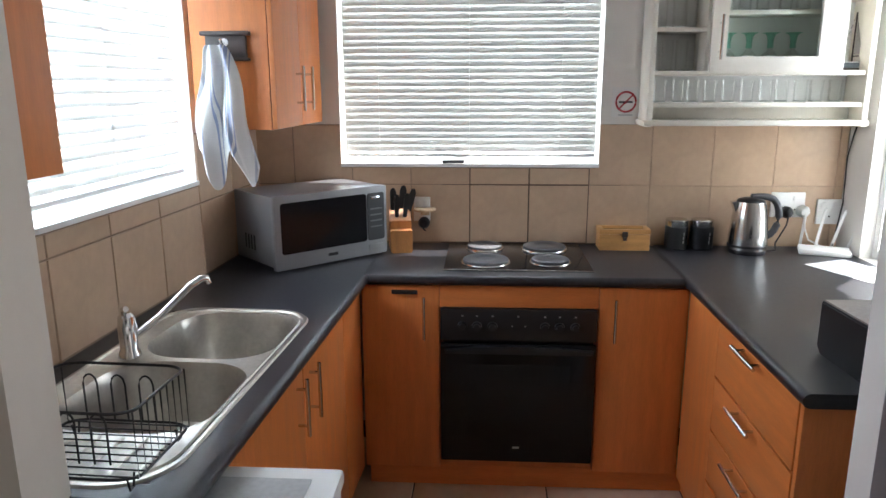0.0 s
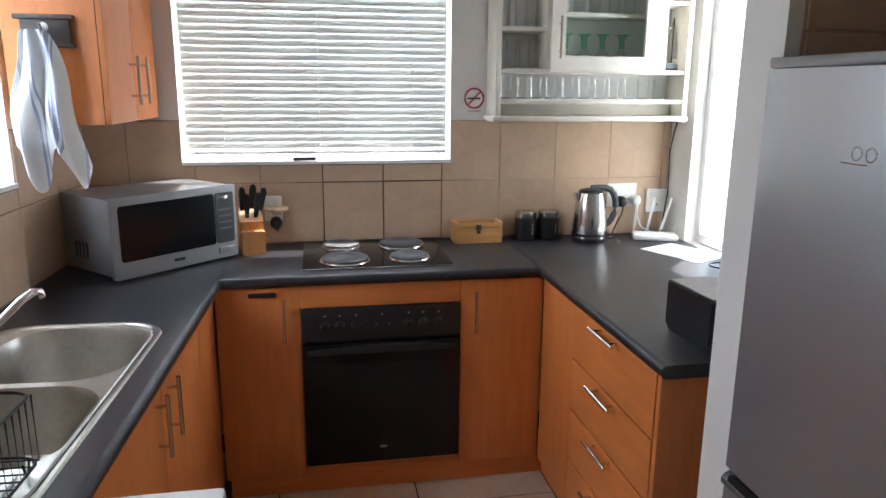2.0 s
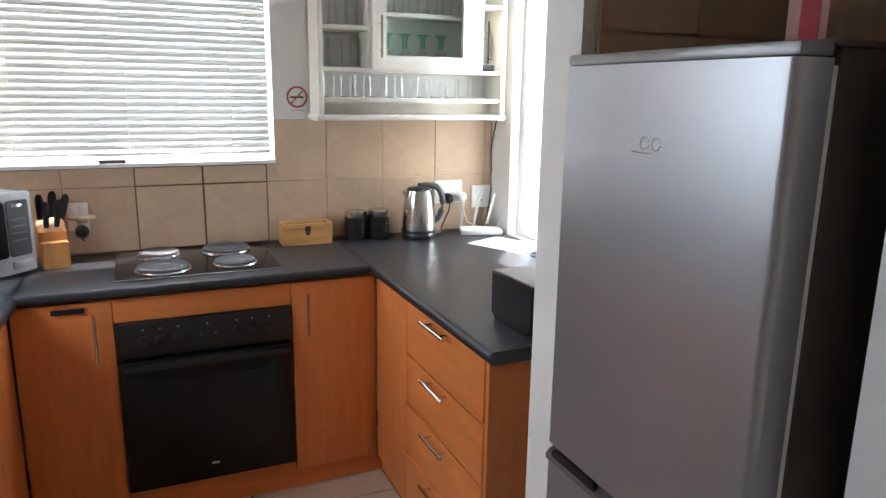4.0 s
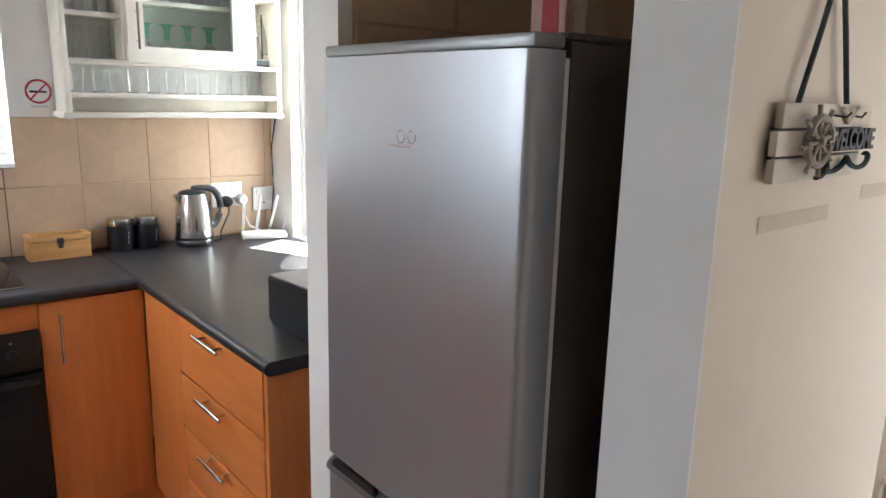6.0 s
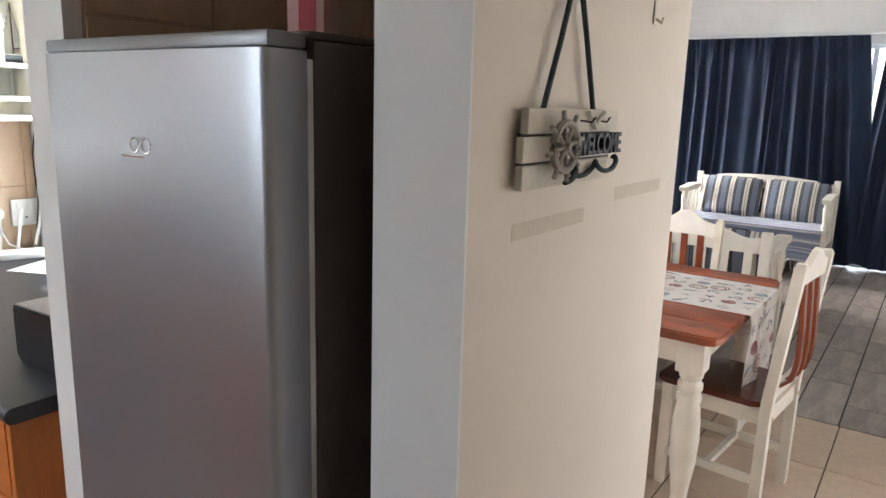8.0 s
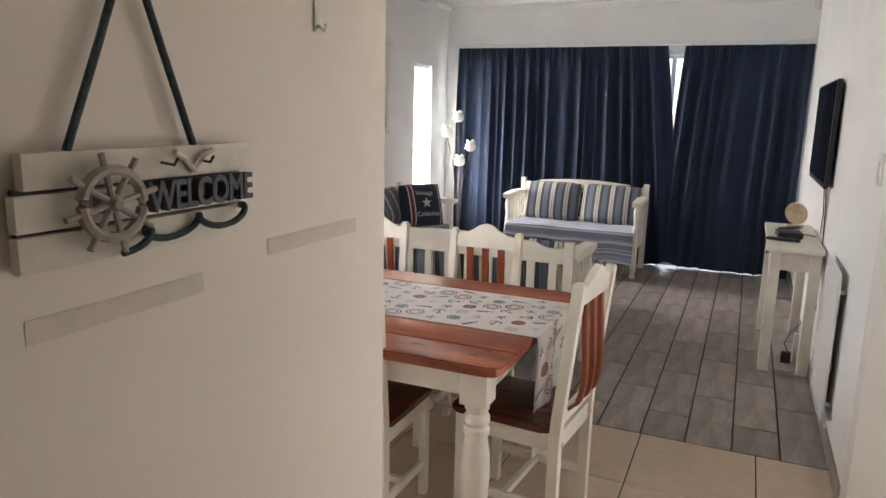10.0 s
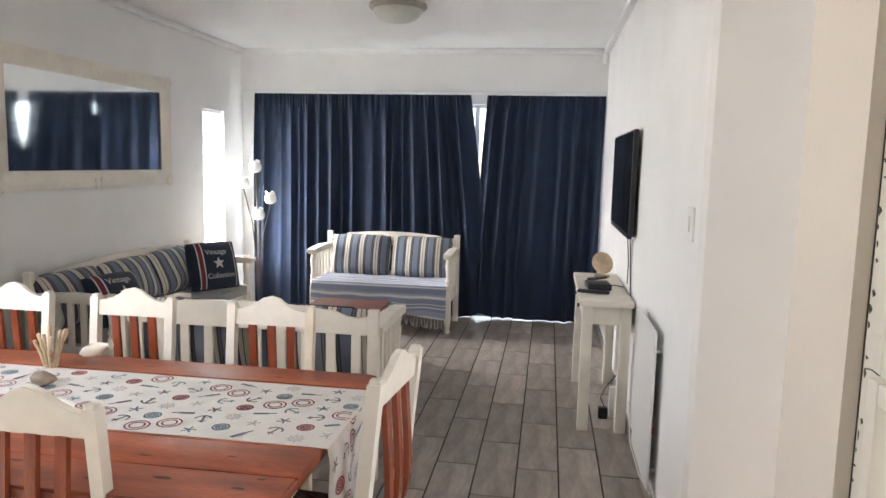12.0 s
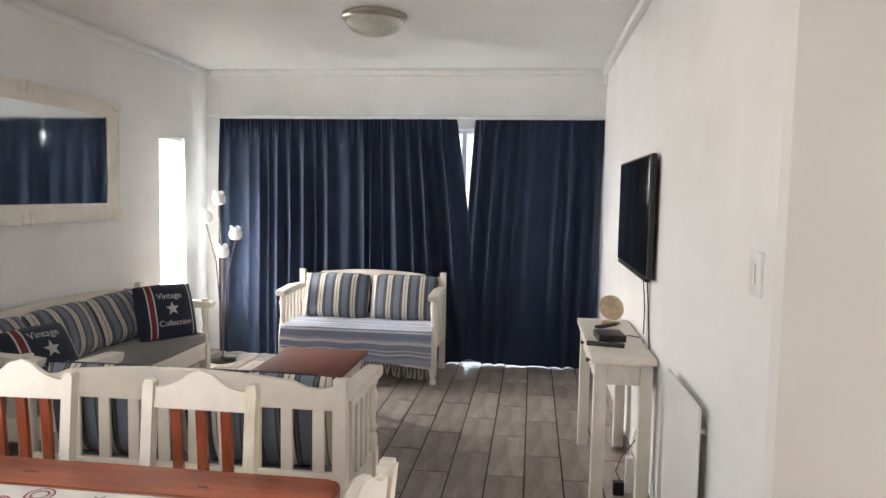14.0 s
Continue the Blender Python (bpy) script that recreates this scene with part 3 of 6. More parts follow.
def worktop(name, m, length, depth, label, hole=None, r=0.02):
    """A worktop along local x, front edge rounded at local y = -depth, back at y = 0."""
    t = thing(name, m, label, "worktop")
    bm = B()
    z0, z1 = 0.862, 0.90
    edge = [(-depth + r, z0)] + [(-depth + r - r * math.sin(a), (z0 + z1) / 2 - (z1 - z0) / 2 * math.cos(a)) for a in (math.pi * k / 8 for k in range(1, 8))] + [(-depth + r, z1)]
    prof = edge + [(0, z1), (0, z0)]
    if hole is None:
        a = [bm.verts.new((0, y, z)) for y, z in prof]
        b = [bm.verts.new((length, y, z)) for y, z in prof]
        bm.faces.new(a)
        bm.faces.new(b[::-1])
        for i in range(len(a)):
            bm.faces.new((a[i], b[i], b[(i + 1) % len(a)], a[(i + 1) % len(a)]))
    else:
        hx0, hx1, hy0, hy1 = hole
        for x0, x1 in ((0, hx0), (hx1, length)):
            a = [bm.verts.new((x0, y, z)) for y, z in prof]
            b = [bm.verts.new((x1, y, z)) for y, z in prof]
            bm.faces.new(a)
            bm.faces.new(b[::-1])
            for i in range(len(a)):
                bm.faces.new((a[i], b[i], b[(i + 1) % len(a)], a[(i + 1) % len(a)]))
        p2 = edge + [(hy0, z1), (hy0, z0)]
        a = [bm.verts.new((hx0, y, z)) for y, z in p2]
        b = [bm.verts.new((hx1, y, z)) for y, z in p2]
        for i in range(len(a)):
            bm.faces.new((a[i], b[i], b[(i + 1) % len(a)], a[(i + 1) % len(a)]))
        box(bm, hx0, hx1, hy1, 0, z0, z1)
    part("top", bm, COUNTER, t)
    return t


wtop = worktop("worktop", pose(-0.462, 3.125, 0), 1.205, 0.585, "charcoal laminate worktop under the hob")
part("joint_strip", box(B(), 1.2, 1.2065, -0.58, -0.004, 0.900, 0.9013, 0.0005), GREYWOOD, wtop, "dark metal joint strip")
worktop("worktop", pose(1.555, 3.125, 0, 0, 0, -90), 1.57, 0.81, "charcoal laminate worktop under the bright window")
worktop("worktop", KL @ pose(0.002, -2.06, 0, 0, 0, 90), 2.05, 0.62, "charcoal laminate worktop with sink cut-out", (0.05, 1.02, -0.52, -0.08))

# ---- dining table ----
LEG = [(0.042, 0.0), (0.030, 0.02), (0.040, 0.05), (0.030, 0.09), (0.034, 0.14), (0.048, 0.24), (0.053, 0.34), (0.050, 0.42), (0.040, 0.48), (0.046, 0.495), (0.046, 0.515), (0.038, 0.525), (0.046, 0.54), (0.046, 0.56), (0.036, 0.575), (0.044, 0.59), (0.044, 0.61)]
dt = thing("dining_table", pose(0, 0, 0), "dining table with red-brown plank top and white turned legs", "table")
TX0, TX1, TY0, TY1, TZ = 2.60, 3.72, 0.57, 2.36, 0.78
n = 6
for i in range(n):
    x0, x1 = TX0 + (TX1 - TX0) * i / n, TX0 + (TX1 - TX0) * (i + 1) / n
    bm = B()
    if i in (0, n - 1):
        s = 1 if i else -1
        xe, xi = (x1, x0) if i else (x0, x1)
        o = [(xi, TY0), (xe - s * 0.05, TY0), (xe - s * 0.015, TY0 + 0.015), (xe, TY0 + 0.05), (xe, TY1 - 0.05), (xe - s * 0.015, TY1 - 0.015), (xe - s * 0.05, TY1), (xi, TY1)]
        prism(bm, o, TZ - 0.035, TZ, Matrix(((1, 0, 0, 0), (0, 0, 1, 0), (0, 1, 0, 0), (0, 0, 0, 1))), 0.006)
    else:
        box(bm, x0 + 0.0004, x1 - 0.0004, TY0, TY1, TZ - 0.035, TZ, 0.002)
    part("plank", bm, REDWOOD, dt)
bm = B()
box(bm, TX0 + 0.12, TX1 - 0.12, TY0 + 0.075, TY0 + 0.10, 0.64, 0.744, 0.003)
box(bm, TX0 + 0.12, TX1 - 0.12, TY1 - 0.10, TY1 - 0.075, 0.64, 0.744, 0.003)
box(bm, TX0 + 0.075, TX0 + 0.10, TY0 + 0.12, TY1 - 0.12, 0.64, 0.744, 0.003)
box(bm, TX1 - 0.10, TX1 - 0.075, TY0 + 0.12, TY1 - 0.12, 0.64, 0.744, 0.003)
part("apron", bm, WHITEWOOD, dt)
KNOT = mat("dark_wood_knot", (0.05, 0.012, 0.007), 0.35, var=0.4, scale=30)
rs = random.Random(23)
for x, y, a, b in ((2.70, 0.70, 0.006, 0.022), (2.76, 0.66, 0.005, 0.014), (2.72, 0.92, 0.008, 0.028), (2.84, 1.04, 0.005, 0.020), (2.68, 1.10, 0.007, 0.016), (2.88, 0.80, 0.005, 0.016), (2.74, 1.36, 0.007, 0.024), (2.90, 1.55, 0.006, 0.02), (3.60, 0.95, 0.006, 0.02), (3.62, 1.5, 0.006, 0.024)):
    ring = [(x + a * math.cos(q) * rs.uniform(0.7, 1.2), y + b * math.sin(q) * rs.uniform(0.7, 1.2)) for q in (2 * math.pi * k / 12 for k in range(12))]
    part("knot", prism(B(), ring, TZ - 0.002, TZ + 0.0003, Matrix(((1, 0, 0, 0), (0, 0, 1, 0), (0, 1, 0, 0), (0, 0, 0, 1)))), KNOT, dt)
for x in (TX0 + 0.11, TX1 - 0.11):
    for y in (TY0 + 0.11, TY1 - 0.11):
        bm = lathe(B(), LEG, 24, T((x, y, 0)))
        box(bm, x - 0.05, x + 0.05, y - 0.05, y + 0.05, 0.61, 0.744, 0.004)
        part("leg", bm, WHITEWOOD, dt)


# ---- dining chairs ----
def dining_chair(m, label):
    """Front towards local +y; the back stands at local y = -0.2."""
    c = thing("dining_chair", m, label, "chair", "chairs round the dining table")
    w = 0.205

    def post(s):
        bm = B()
        pts = [(0.0, -0.20), (0.42, -0.20), (0.50, -0.205), (1.0, -0.255)]
        for (z0, y0), (z1, y1) in zip(pts, pts[1:]):
            vs = []
            for z, y in ((z0, y0), (z1, y1)):
                vs.append([bm.verts.new((s * w + dx, y + dy, z)) for dx, dy in ((-0.021, -0.02), (0.021, -0.02), (0.021, 0.02), (-0.021, 0.02))])
            for i in range(4):
                bm.faces.new((vs[0][i], vs[0][(i + 1) % 4], vs[1][(i + 1) % 4], vs[1][i]))
            bm.faces.new(vs[0][::-1])
            bm.faces.new(vs[1])
        box(bm, s * w - 0.017, s * w + 0.017, -0.272, -0.238, 0.995, 1.012, 0.006)
        return bm

    part("back_post", post(-1), WHITEWOOD, c)
    part("back_post", post(1), WHITEWOOD, c)
    crest = [(-0.184, 0.925), (0.184, 0.925), (0.184, 0.990), (0.15, 0.993), (0.11, 1.000), (0.075, 1.020), (0.045, 1.040), (0.0, 1.050), (-0.045, 1.040), (-0.075, 1.020), (-0.11, 1.000), (-0.15, 0.993), (-0.184, 0.990)]
    part("crest_rail", prism(B(), crest, -0.012, 0.012, T((0, -0.155, 0)) @ Matrix.Rotation(radians(5.7), 4, "X"), 0.003), WHITEWOOD, c)
    part("lower_rail", box(B(), -0.184, 0.184, -0.215, -0.19, 0.475, 0.52, 0.003), WHITEWOOD, c)
    for x in (-0.10, 0.0, 0.10):
        bm = B()
        for i in range(10):
            vs = []
            for z in (0.505 + 0.043 * i, 0.505 + 0.043 * (i + 1)):
                q = (z - 0.505) / 0.43
                y = -0.200 - 0.049 * q - 0.05 * math.sin(math.pi * q ** 0.48)
                xx = x
                vs.append([bm.verts.new((xx + dx, y + dy, z)) for dx, dy in ((-0.019, -0.009), (0.019, -0.009), (0.019, 0.009), (-0.019, 0.009))])
            for k in range(4):
                bm.faces.new((vs[0][k], vs[0][(k + 1) % 4], vs[1][(k + 1) % 4], vs[1][k]))
        bmesh.ops.remove_doubles(bm, verts=bm.verts, dist=1e-5)
        part("back_slat", bm, REDSLAT, c, "curved red-brown back slat")
    bm = B()
    prism(bm, [(x, y) for x, y in rounded(0.44, 0.42, 0.04, 5, 0, 0.025)], 0.445, 0.468, Matrix(((1, 0, 0, 0), (0, 0, 1, 0), (0, 1, 0, 0), (0, 0, 0, 1))), 0.006)
    part("seat", bm, SEATWOOD, c, "dark varnished red-brown seat")
    bm = B()
    for s in (-1, 1):
        box(bm, s * 0.19 - 0.01, s * 0.19 + 0.01, -0.18, 0.18, 0.375, 0.445, 0.003)
    box(bm, -0.18, 0.18, 0.18, 0.20, 0.375, 0.445, 0.003)
    box(bm, -0.184, 0.184, -0.21, -0.19, 0.375, 0.445, 0.003)
    part("seat_frame", bm, WHITEWOOD, c)
    for s in (-1, 1):
        part("front_leg", box(B(), s * 0.19 - 0.019, s * 0.19 + 0.019, 0.17, 0.208, 0, 0.445, 0.004), WHITEWOOD, c)
        part("stretcher", box(B(), s * 0.195 - 0.010, s * 0.195 + 0.010, -0.18, 0.17, 0.13, 0.165, 0.003), WHITEWOOD, c)
        for y, z in ((-0.222, 0.41), (0.21, 0.41)):
            part("dowel_cap", lathe(B(), [(0.009, 0), (0.009, 0.003)], 10, T((s * 0.19, y, z)) @ Matrix.Rotation(radians(90 if y < 0 else -90), 4, "X")), DRIFT, c)
    part("stretcher", box(B(), -0.185, 0.185, -0.01, 0.015, 0.135, 0.16, 0.003), WHITEWOOD, c)
    return c


SLIM = Matrix.Diagonal((0.84, 1, 1, 1))
ch = dining_chair(pose(3.60, 1.08, 0, 0, 0, 90) @ SLIM, "white dining chair with three red-brown slats, tucked under the table")
copy_thing(ch, pose(3.62, 1.715, 0, 0, 0, 92))
copy_thing(ch, pose(3.61, 2.30, 0, 0, 0, 89))
copy_thing(ch, pose(2.85, 1.192, 0, 0, 0, -90) @ Matrix.Diagonal((1, 1, 1.006, 1)))
c3 = copy_thing(ch, pose(3.10, 0.622, 0, 0, 0, -5.5) @ Matrix.Diagonal((1.10, 1, 1.02, 1)))
tagged(c3, "white dining chair with red-brown slats at the table's end")
WORNPOST = mat("worn_yellowed_paint", (0.70, 0.58, 0.38), 0.5, var=0.18, scale=7, stretch=(1, 1, 0.5), bump=0.15, sub=(0.80, 0.75, 0.65), dirt=0.3)
worn = next(o for o in ch.children if o.name.startswith("back_post"))
worn.material_slots[0].link = "OBJECT"
worn.material_slots[0].material = WORNPOST
tagged(worn, "yellowed worn back post")


# ---- slatted wooden benches ----
POST = [(0.026, 0.0), (0.032, 0.02), (0.022, 0.05), (0.030, 0.08), (0.030, 0.10)]
TURN_UP = [(0.030, 0.40), (0.030, 0.46), (0.020, 0.48), (0.029, 0.50), (0.018, 0.53), (0.024, 0.60), (0.029, 0.66), (0.020, 0.70), (0.028, 0.72), (0.028, 0.75)]


def bench(name, m, w, label, back=0.93, arm=0.78):
    """A wooden settee along local x, its front towards local -y, its back at local y = 0.62."""
    t = thing(name, m, label, "bench", "white wooden settees")
    h = w / 2
    for s in (-1, 1):
        bm = lathe(B(), POST, 16, T((s * (h - 0.035), 0.035, 0)))
        box(bm, s * (h - 0.035) - 0.03, s * (h - 0.035) + 0.03, 0.005, 0.065, 0.10, 0.40, 0.004)
        lathe(bm, TURN_UP, 16, T((s * (h - 0.035), 0.035, 0)))
        part("front_post", bm, WHITEWOOD, t)
        bm = box(B(), s * (h - 0.03) - 0.028, s * (h - 0.03) + 0.028, 0.575, 0.625, 0, back, 0.006)
        part("back_post", bm, WHITEWOOD, t)
        bm = B()
        prism(bm, [(-0.04, 0), (-0.02, -0.02), (0.55, -0.012), (0.57, 0.03), (0.30, 0.045), (0.0, 0.03), (-0.045, 0.026)], -0.04, 0.04, T((s * (h - 0.035), 0, arm - 0.03)) @ Matrix.Rotation(radians(90), 4, "Z"), 0.006)
        part("armrest", bm, WHITEWOOD, t)
        for k in range(5):
            y = 0.12 + 0.09 * k
            part("arm_slat", box(B(), s * (h - 0.035) - 0.010, s * (h - 0.035) + 0.010, y, y + 0.04, 0.40, arm - 0.03, 0.003), WHITEWOOD, t)
        part("side_rail", box(B(), s * (h - 0.035) - 0.014, s * (h - 0.035) + 0.014, 0.065, 0.575, 0.28, 0.40, 0.003), WHITEWOOD, t)
    part("front_rail", box(B(), -h + 0.065, h - 0.065, 0.02, 0.045, 0.27, 0.40, 0.004), WHITEWOOD, t)
    part("seat_board", box(B(), -h + 0.055, h - 0.055, 0.01, 0.575, 0.385, 0.405, 0.003), WHITEWOOD, t)
    nn = 24
    crest = [(-h + 0.06, back - 0.13), (h - 0.06, back - 0.13)]
    for k in range(nn + 1):
        q = 1 - 2 * k / nn
        z = back - 0.035 + 0.045 * math.cos(q * math.pi / 2) - (0.02 if 0.82 < abs(q) < 0.93 else 0.0)
        crest.append((q * (h - 0.06), z))
    part("crest_rail", prism(B(), crest, 0.588, 0.612, None, 0.003), WHITEWOOD, t)
    part("lower_back_rail", box(B(), -h + 0.06, h - 0.06, 0.588, 0.612, 0.44, 0.50, 0.003), WHITEWOOD, t)
    k = int((w - 0.2) / 0.115)
    for i in range(k):
        x = -h + 0.12 + (w - 0.24) * i / (k - 1)
        part("back_slat", box(B(), x - 0.024, x + 0.024, 0.592, 0.608, 0.50, back - 0.13, 0.002), WHITEWOOD, t)
    return t


def puff(bm, w, h, d, m, nu=22, nv=16, seed=0):
    """A stuffed cushion standing in the local x-z plane."""
    rs = random.Random(seed)
    px, pz = rs.uniform(0, 6), rs.uniform(0, 6)
    grid = {}
    for side in (-1, 1):
        for i in range(nu + 1):
            for j in range(nv + 1):
                u, v = 2 * i / nu - 1, 2 * j / nv - 1
                edge = max(0.0, (1 - abs(u) ** 3.0) * (1 - abs(v) ** 3.0)) ** 0.55
                key = (i, j, side if 0 < i < nu and 0 < j < nv else 0)
                if key not in grid:
                    x = w / 2 * u * (1 - 0.05 * (1 - abs(u)) - 0.04 * v * v * abs(u))
                    z = h / 2 * v * (1 - 0.05 * u * u * abs(v))
                    y = side * d / 2 * edge * (1 + 0.10 * math.sin(3 * u + px) * math.cos(2.4 * v + pz))
                    grid[key] = bm.verts.new(m @ Vector((x, y, z)))
    for side in (-1, 1):
        for i in range(nu):
            for j in range(nv):
                q = [grid[(a, b, side if 0 < a < nu and 0 < b < nv else 0)] for a, b in ((i, j), (i + 1, j), (i + 1, j + 1), (i, j + 1))]
                bm.faces.new(q if side < 0 else q[::-1])
    return bm


def cushion(m, w, h, d, material, label, seed, name="cushion"):
    t = thing(name, m, label, "cushion", "cushions on the settees")
    part("cover", puff(B(), w, h, d, T((0, 0, h / 2)), seed=seed), material, t)
    bm = B()
    o = []
    for k in range(40):
        a = 2 * math.pi * k / 40
        cx, sz = math.cos(a), math.sin(a)
        o.append((w / 2 * max(-1, min(1, cx * 1.25)) * 0.985, 0, h / 2 + h / 2 * max(-1, min(1, sz * 1.25)) * 0.985))
    part("piping", tube(bm, o, 0.004, 6, True), DARKCORD, t)
    return t


DARKCORD = mat("dark_piping", (0.03, 0.03, 0.04), 0.9)
b1 = pose(7.55, 1.522, 0, 0, 0, -90)
bench("bench", b1, 1.40, "white wooden two-seat bench in front of the navy curtains", back=0.895, arm=0.77)
for x, s in ((-0.31, 1), (0.31, 2)):
    cushion(b1 @ pose(x * 1.03, 0.45, 0.462, -18, 0, 0), 0.63, 0.425, 0.17, CUSHION, "blue and cream striped cushion on the white bench", s)
b2 = pose(5.02, 1.46, 0, 0, 0, 90)
bench("bench", b2, 1.42, "white wooden two-seat bench with its back to the table", back=0.885, arm=0.79)
for x, s in ((-0.31, 5), (0.31, 6)):
    cushion(b2 @ pose(x * 1.03, 0.46, 0.462, -10, 0, 0), 0.64, 0.425, 0.15, CUSHION, "blue and cream striped cushion seen through bench slats", s)
b3 = pose(6.05, 2.60, 0, 0, 0, 0)
bench("sofa", b3, 2.05, "long white wooden settee with grey seat along the wall", back=0.865, arm=0.73)
for x, s in ((-0.66, 7), (-0.02, 8), (0.60, 9)):
    cushion(b3 @ pose(x, 0.45, 0.48, -24, 0, 2), 0.66, 0.385, 0.19, CUSHION, "blue grey and cream striped cushion on the long settee", s)

# seat pads
for mm, w in ((b1, 1.30), (b2, 1.30), (b3, 1.93)):
    t = thing("seat_cushion", mm @ pose(0, 0.285, 0.407), "flat grey seat cushion on a white settee", "cushion", "seat cushions")
    part("pad", box(B(), -w / 2, w / 2, -0.275, 0.275, 0, 0.055 if mm is not b3 else 0.075, 0.022), GREYCLOTH, t)

# ---- console table ----
t = thing("console_table", pose(0, 0, 0), "worn cream console table below the television", "table")
part("top", box(B(), 5.285, 6.42, -0.585, -0.265, 0.79, 0.825, 0.007), WHITEWOOD, t)
for x in (5.365, 6.35):
    for y in (-0.545, -0.318):
        part("leg", box(B(), x - 0.032, x + 0.032, y - 0.032, y + 0.032, 0, 0.79, 0.004), WHITEWOOD, t)
bm = B()
box(bm, 5.397, 6.318, -0.57, -0.55, 0.67, 0.79, 0.002)
box(bm, 5.350, 5.370, -0.513, -0.350, 0.67, 0.79, 0.002)
box(bm, 6.345, 6.365, -0.513, -0.350, 0.67, 0.79, 0.002)
part("apron", bm, WHITEWOOD, t)
for x0, x1 in ((5.401, 5.855), (5.861, 6.314)):
    d = part("drawer_front", box(B(), x0, x1, -0.318, -0.295, 0.675, 0.788, 0.003), WHITEWOOD, t)
    part("knob", lathe(B(), [(0.006, 0), (0.006, 0.012), (0.014, 0.02), (0.012, 0.028)], 14, T(((x0 + x1) / 2, -0.295, 0.73)) @ Matrix.Rotation(radians(-90), 4, "X")), GREYWOOD, d)

# ---- coffee table ----
t = thing("coffee_table", pose(0, 0, 0), "low coffee table with mahogany top and cream frame", "table")
part("top", box(B(), 5.62, 6.80, 1.235, 1.85, 0.425, 0.45, 0.006), DARKRED, t)
part("frame", box(B(), 5.67, 6.75, 1.275, 1.81, 0.34, 0.424, 0.004), WHITEWOOD, t)
for x in (5.70, 6.72):
    for y in (1.305, 1.78):
        part("leg", lathe(B(), [(0.02, 0), (0.026, 0.03), (0.022, 0.1), (0.03, 0.25), (0.028, 0.342)], 14, T((x, y, 0))), WHITEWOOD, t)

# ---- fridge ----
t = thing("fridge", pose(0.752, 0.995, 0.018), "tall silver fridge freezer with dark grey sides", "fridge")
part("body", box(B(), 0.082, 0.66, -0.275, 0.275, 0.012, 1.615, 0.008), FRIDGE_DARK, t)
for fx in (0.12, 0.60):
    for fy in (-0.22, 0.22):
        part("foot", lathe(B(), [(0.018, -0.018), (0.018, 0.013)], 12, T((fx, fy, 0))), BLACK, t)


def fridge_door(z0, z1):
    face = [(-0.005 * (1 - (k / 8) ** 2), 0.262 * k / 8) for k in range(-8, 9)]
    corner = [(0.0015, 0.268), (0.005, 0.272), (0.012, 0.2745), (0.020, 0.275), (0.069, 0.275)]
    o = [(x, -y) for x, y in reversed(corner)] + face + corner
    return prism(B(), o, z0, z1, Matrix(((1, 0, 0, 0), (0, 0, 1, 0), (0, 1, 0, 0), (0, 0, 0, 1))))


d = part("door", fridge_door(0.775, 1.60), FRIDGE, t)
part("seal", box(B(), 0.0693, 0.0815, -0.2735, 0.2735, 0.785, 1.59, 0.002), WHITE, d, "pale rubber seal")
part("logo", tube(tube(tube(B(), [(-0.0055, 0.045, 1.449), (-0.0055, 0.018, 1.4485), (-0.0055, -0.012, 1.449)], 0.0012, 5), [(-0.0055, 0.012 + 0.011 * math.cos(a), 1.465 + 0.011 * math.sin(a)) for a in (0.7 * k for k in range(9))], 0.0012, 5, True), [(-0.0055, -0.018 + 0.011 * math.cos(a), 1.465 + 0.011 * math.sin(a)) for a in (0.7 * k for k in range(9))], 0.0012, 5, True), CHROME, d)
d = part("freezer_door", fridge_door(0.06, 0.735), FRIDGE, t)
part("grip", prism(B(), [(-0.006, 0.7355), (0.055, 0.7355), (0.055, 0.772), (0.040, 0.772), (0.006, 0.752), (-0.006, 0.748)], -0.272, 0.272, None, 0.003), SILVER, d, "bevelled silver grip rail")
part("grip_recess", prism(B(), rounded(0.16, 0.030, 0.012, 4, 0.17, 0.752), -0.0085, 0.004, Matrix.Rotation(radians(90), 4, "Z"), 0.002), BLACK, d, "dark finger recess")
part("top_cap", box(B(), 0.004, 0.07, -0.274, 0.274, 1.601, 1.622, 0.006), SILVER, t)
part("top_lid", box(B(), 0.072, 0.655, -0.275, 0.275, 1.6155, 1.626, 0.004), FRIDGE_DARK, t)

# ---- upper cupboards ----
unit("wall_cupboard", KL @ pose(0.32, -0.62, 0, 0, 0, 90), 0.60, [(0.0, 0.31, 1.45, 2.2, "r"), (0.31, 0.60, 1.45, 2.2, "l")], "orange beech wall cupboard in the kitchen corner", 0.30, 1.45, 2.2, "cupboard", "wall cupboards")
unit("wall_cupboard", KL @ pose(0.32, -2.06, 0, 0, 0, 90), 0.22, [(0.0, 0.22, 1.44, 2.2, "")], "orange beech wall cupboard beside the pier", 0.30, 1.44, 2.2, "cupboard", "wall cupboards")

# ---- kitchen things ----
# oven
t = thing("oven", pose(-0.167, 2.545, 0), "black built-in electric oven with glass door", "oven")
part("body", box(B(), 0.01, 0.59, 0.022, 0.5, 0.14, 0.765), BLACK, t)
panel = part("control_panel", box(B(), 0, 0.598, 0.0, 0.02, 0.645, 0.772, 0.004), BLACK, t)
door = part("door", box(B(), 0, 0.598, -0.004, 0.02, 0.135, 0.632, 0.006), BLACKGLASS, t)
bm = B()
prism(bm, [(0.02, 0.60), (0.58, 0.60), (0.585, 0.618), (0.45, 0.628), (0.30, 0.632), (0.15, 0.628), (0.015, 0.618)], -0.03, -0.012, None, 0.004)
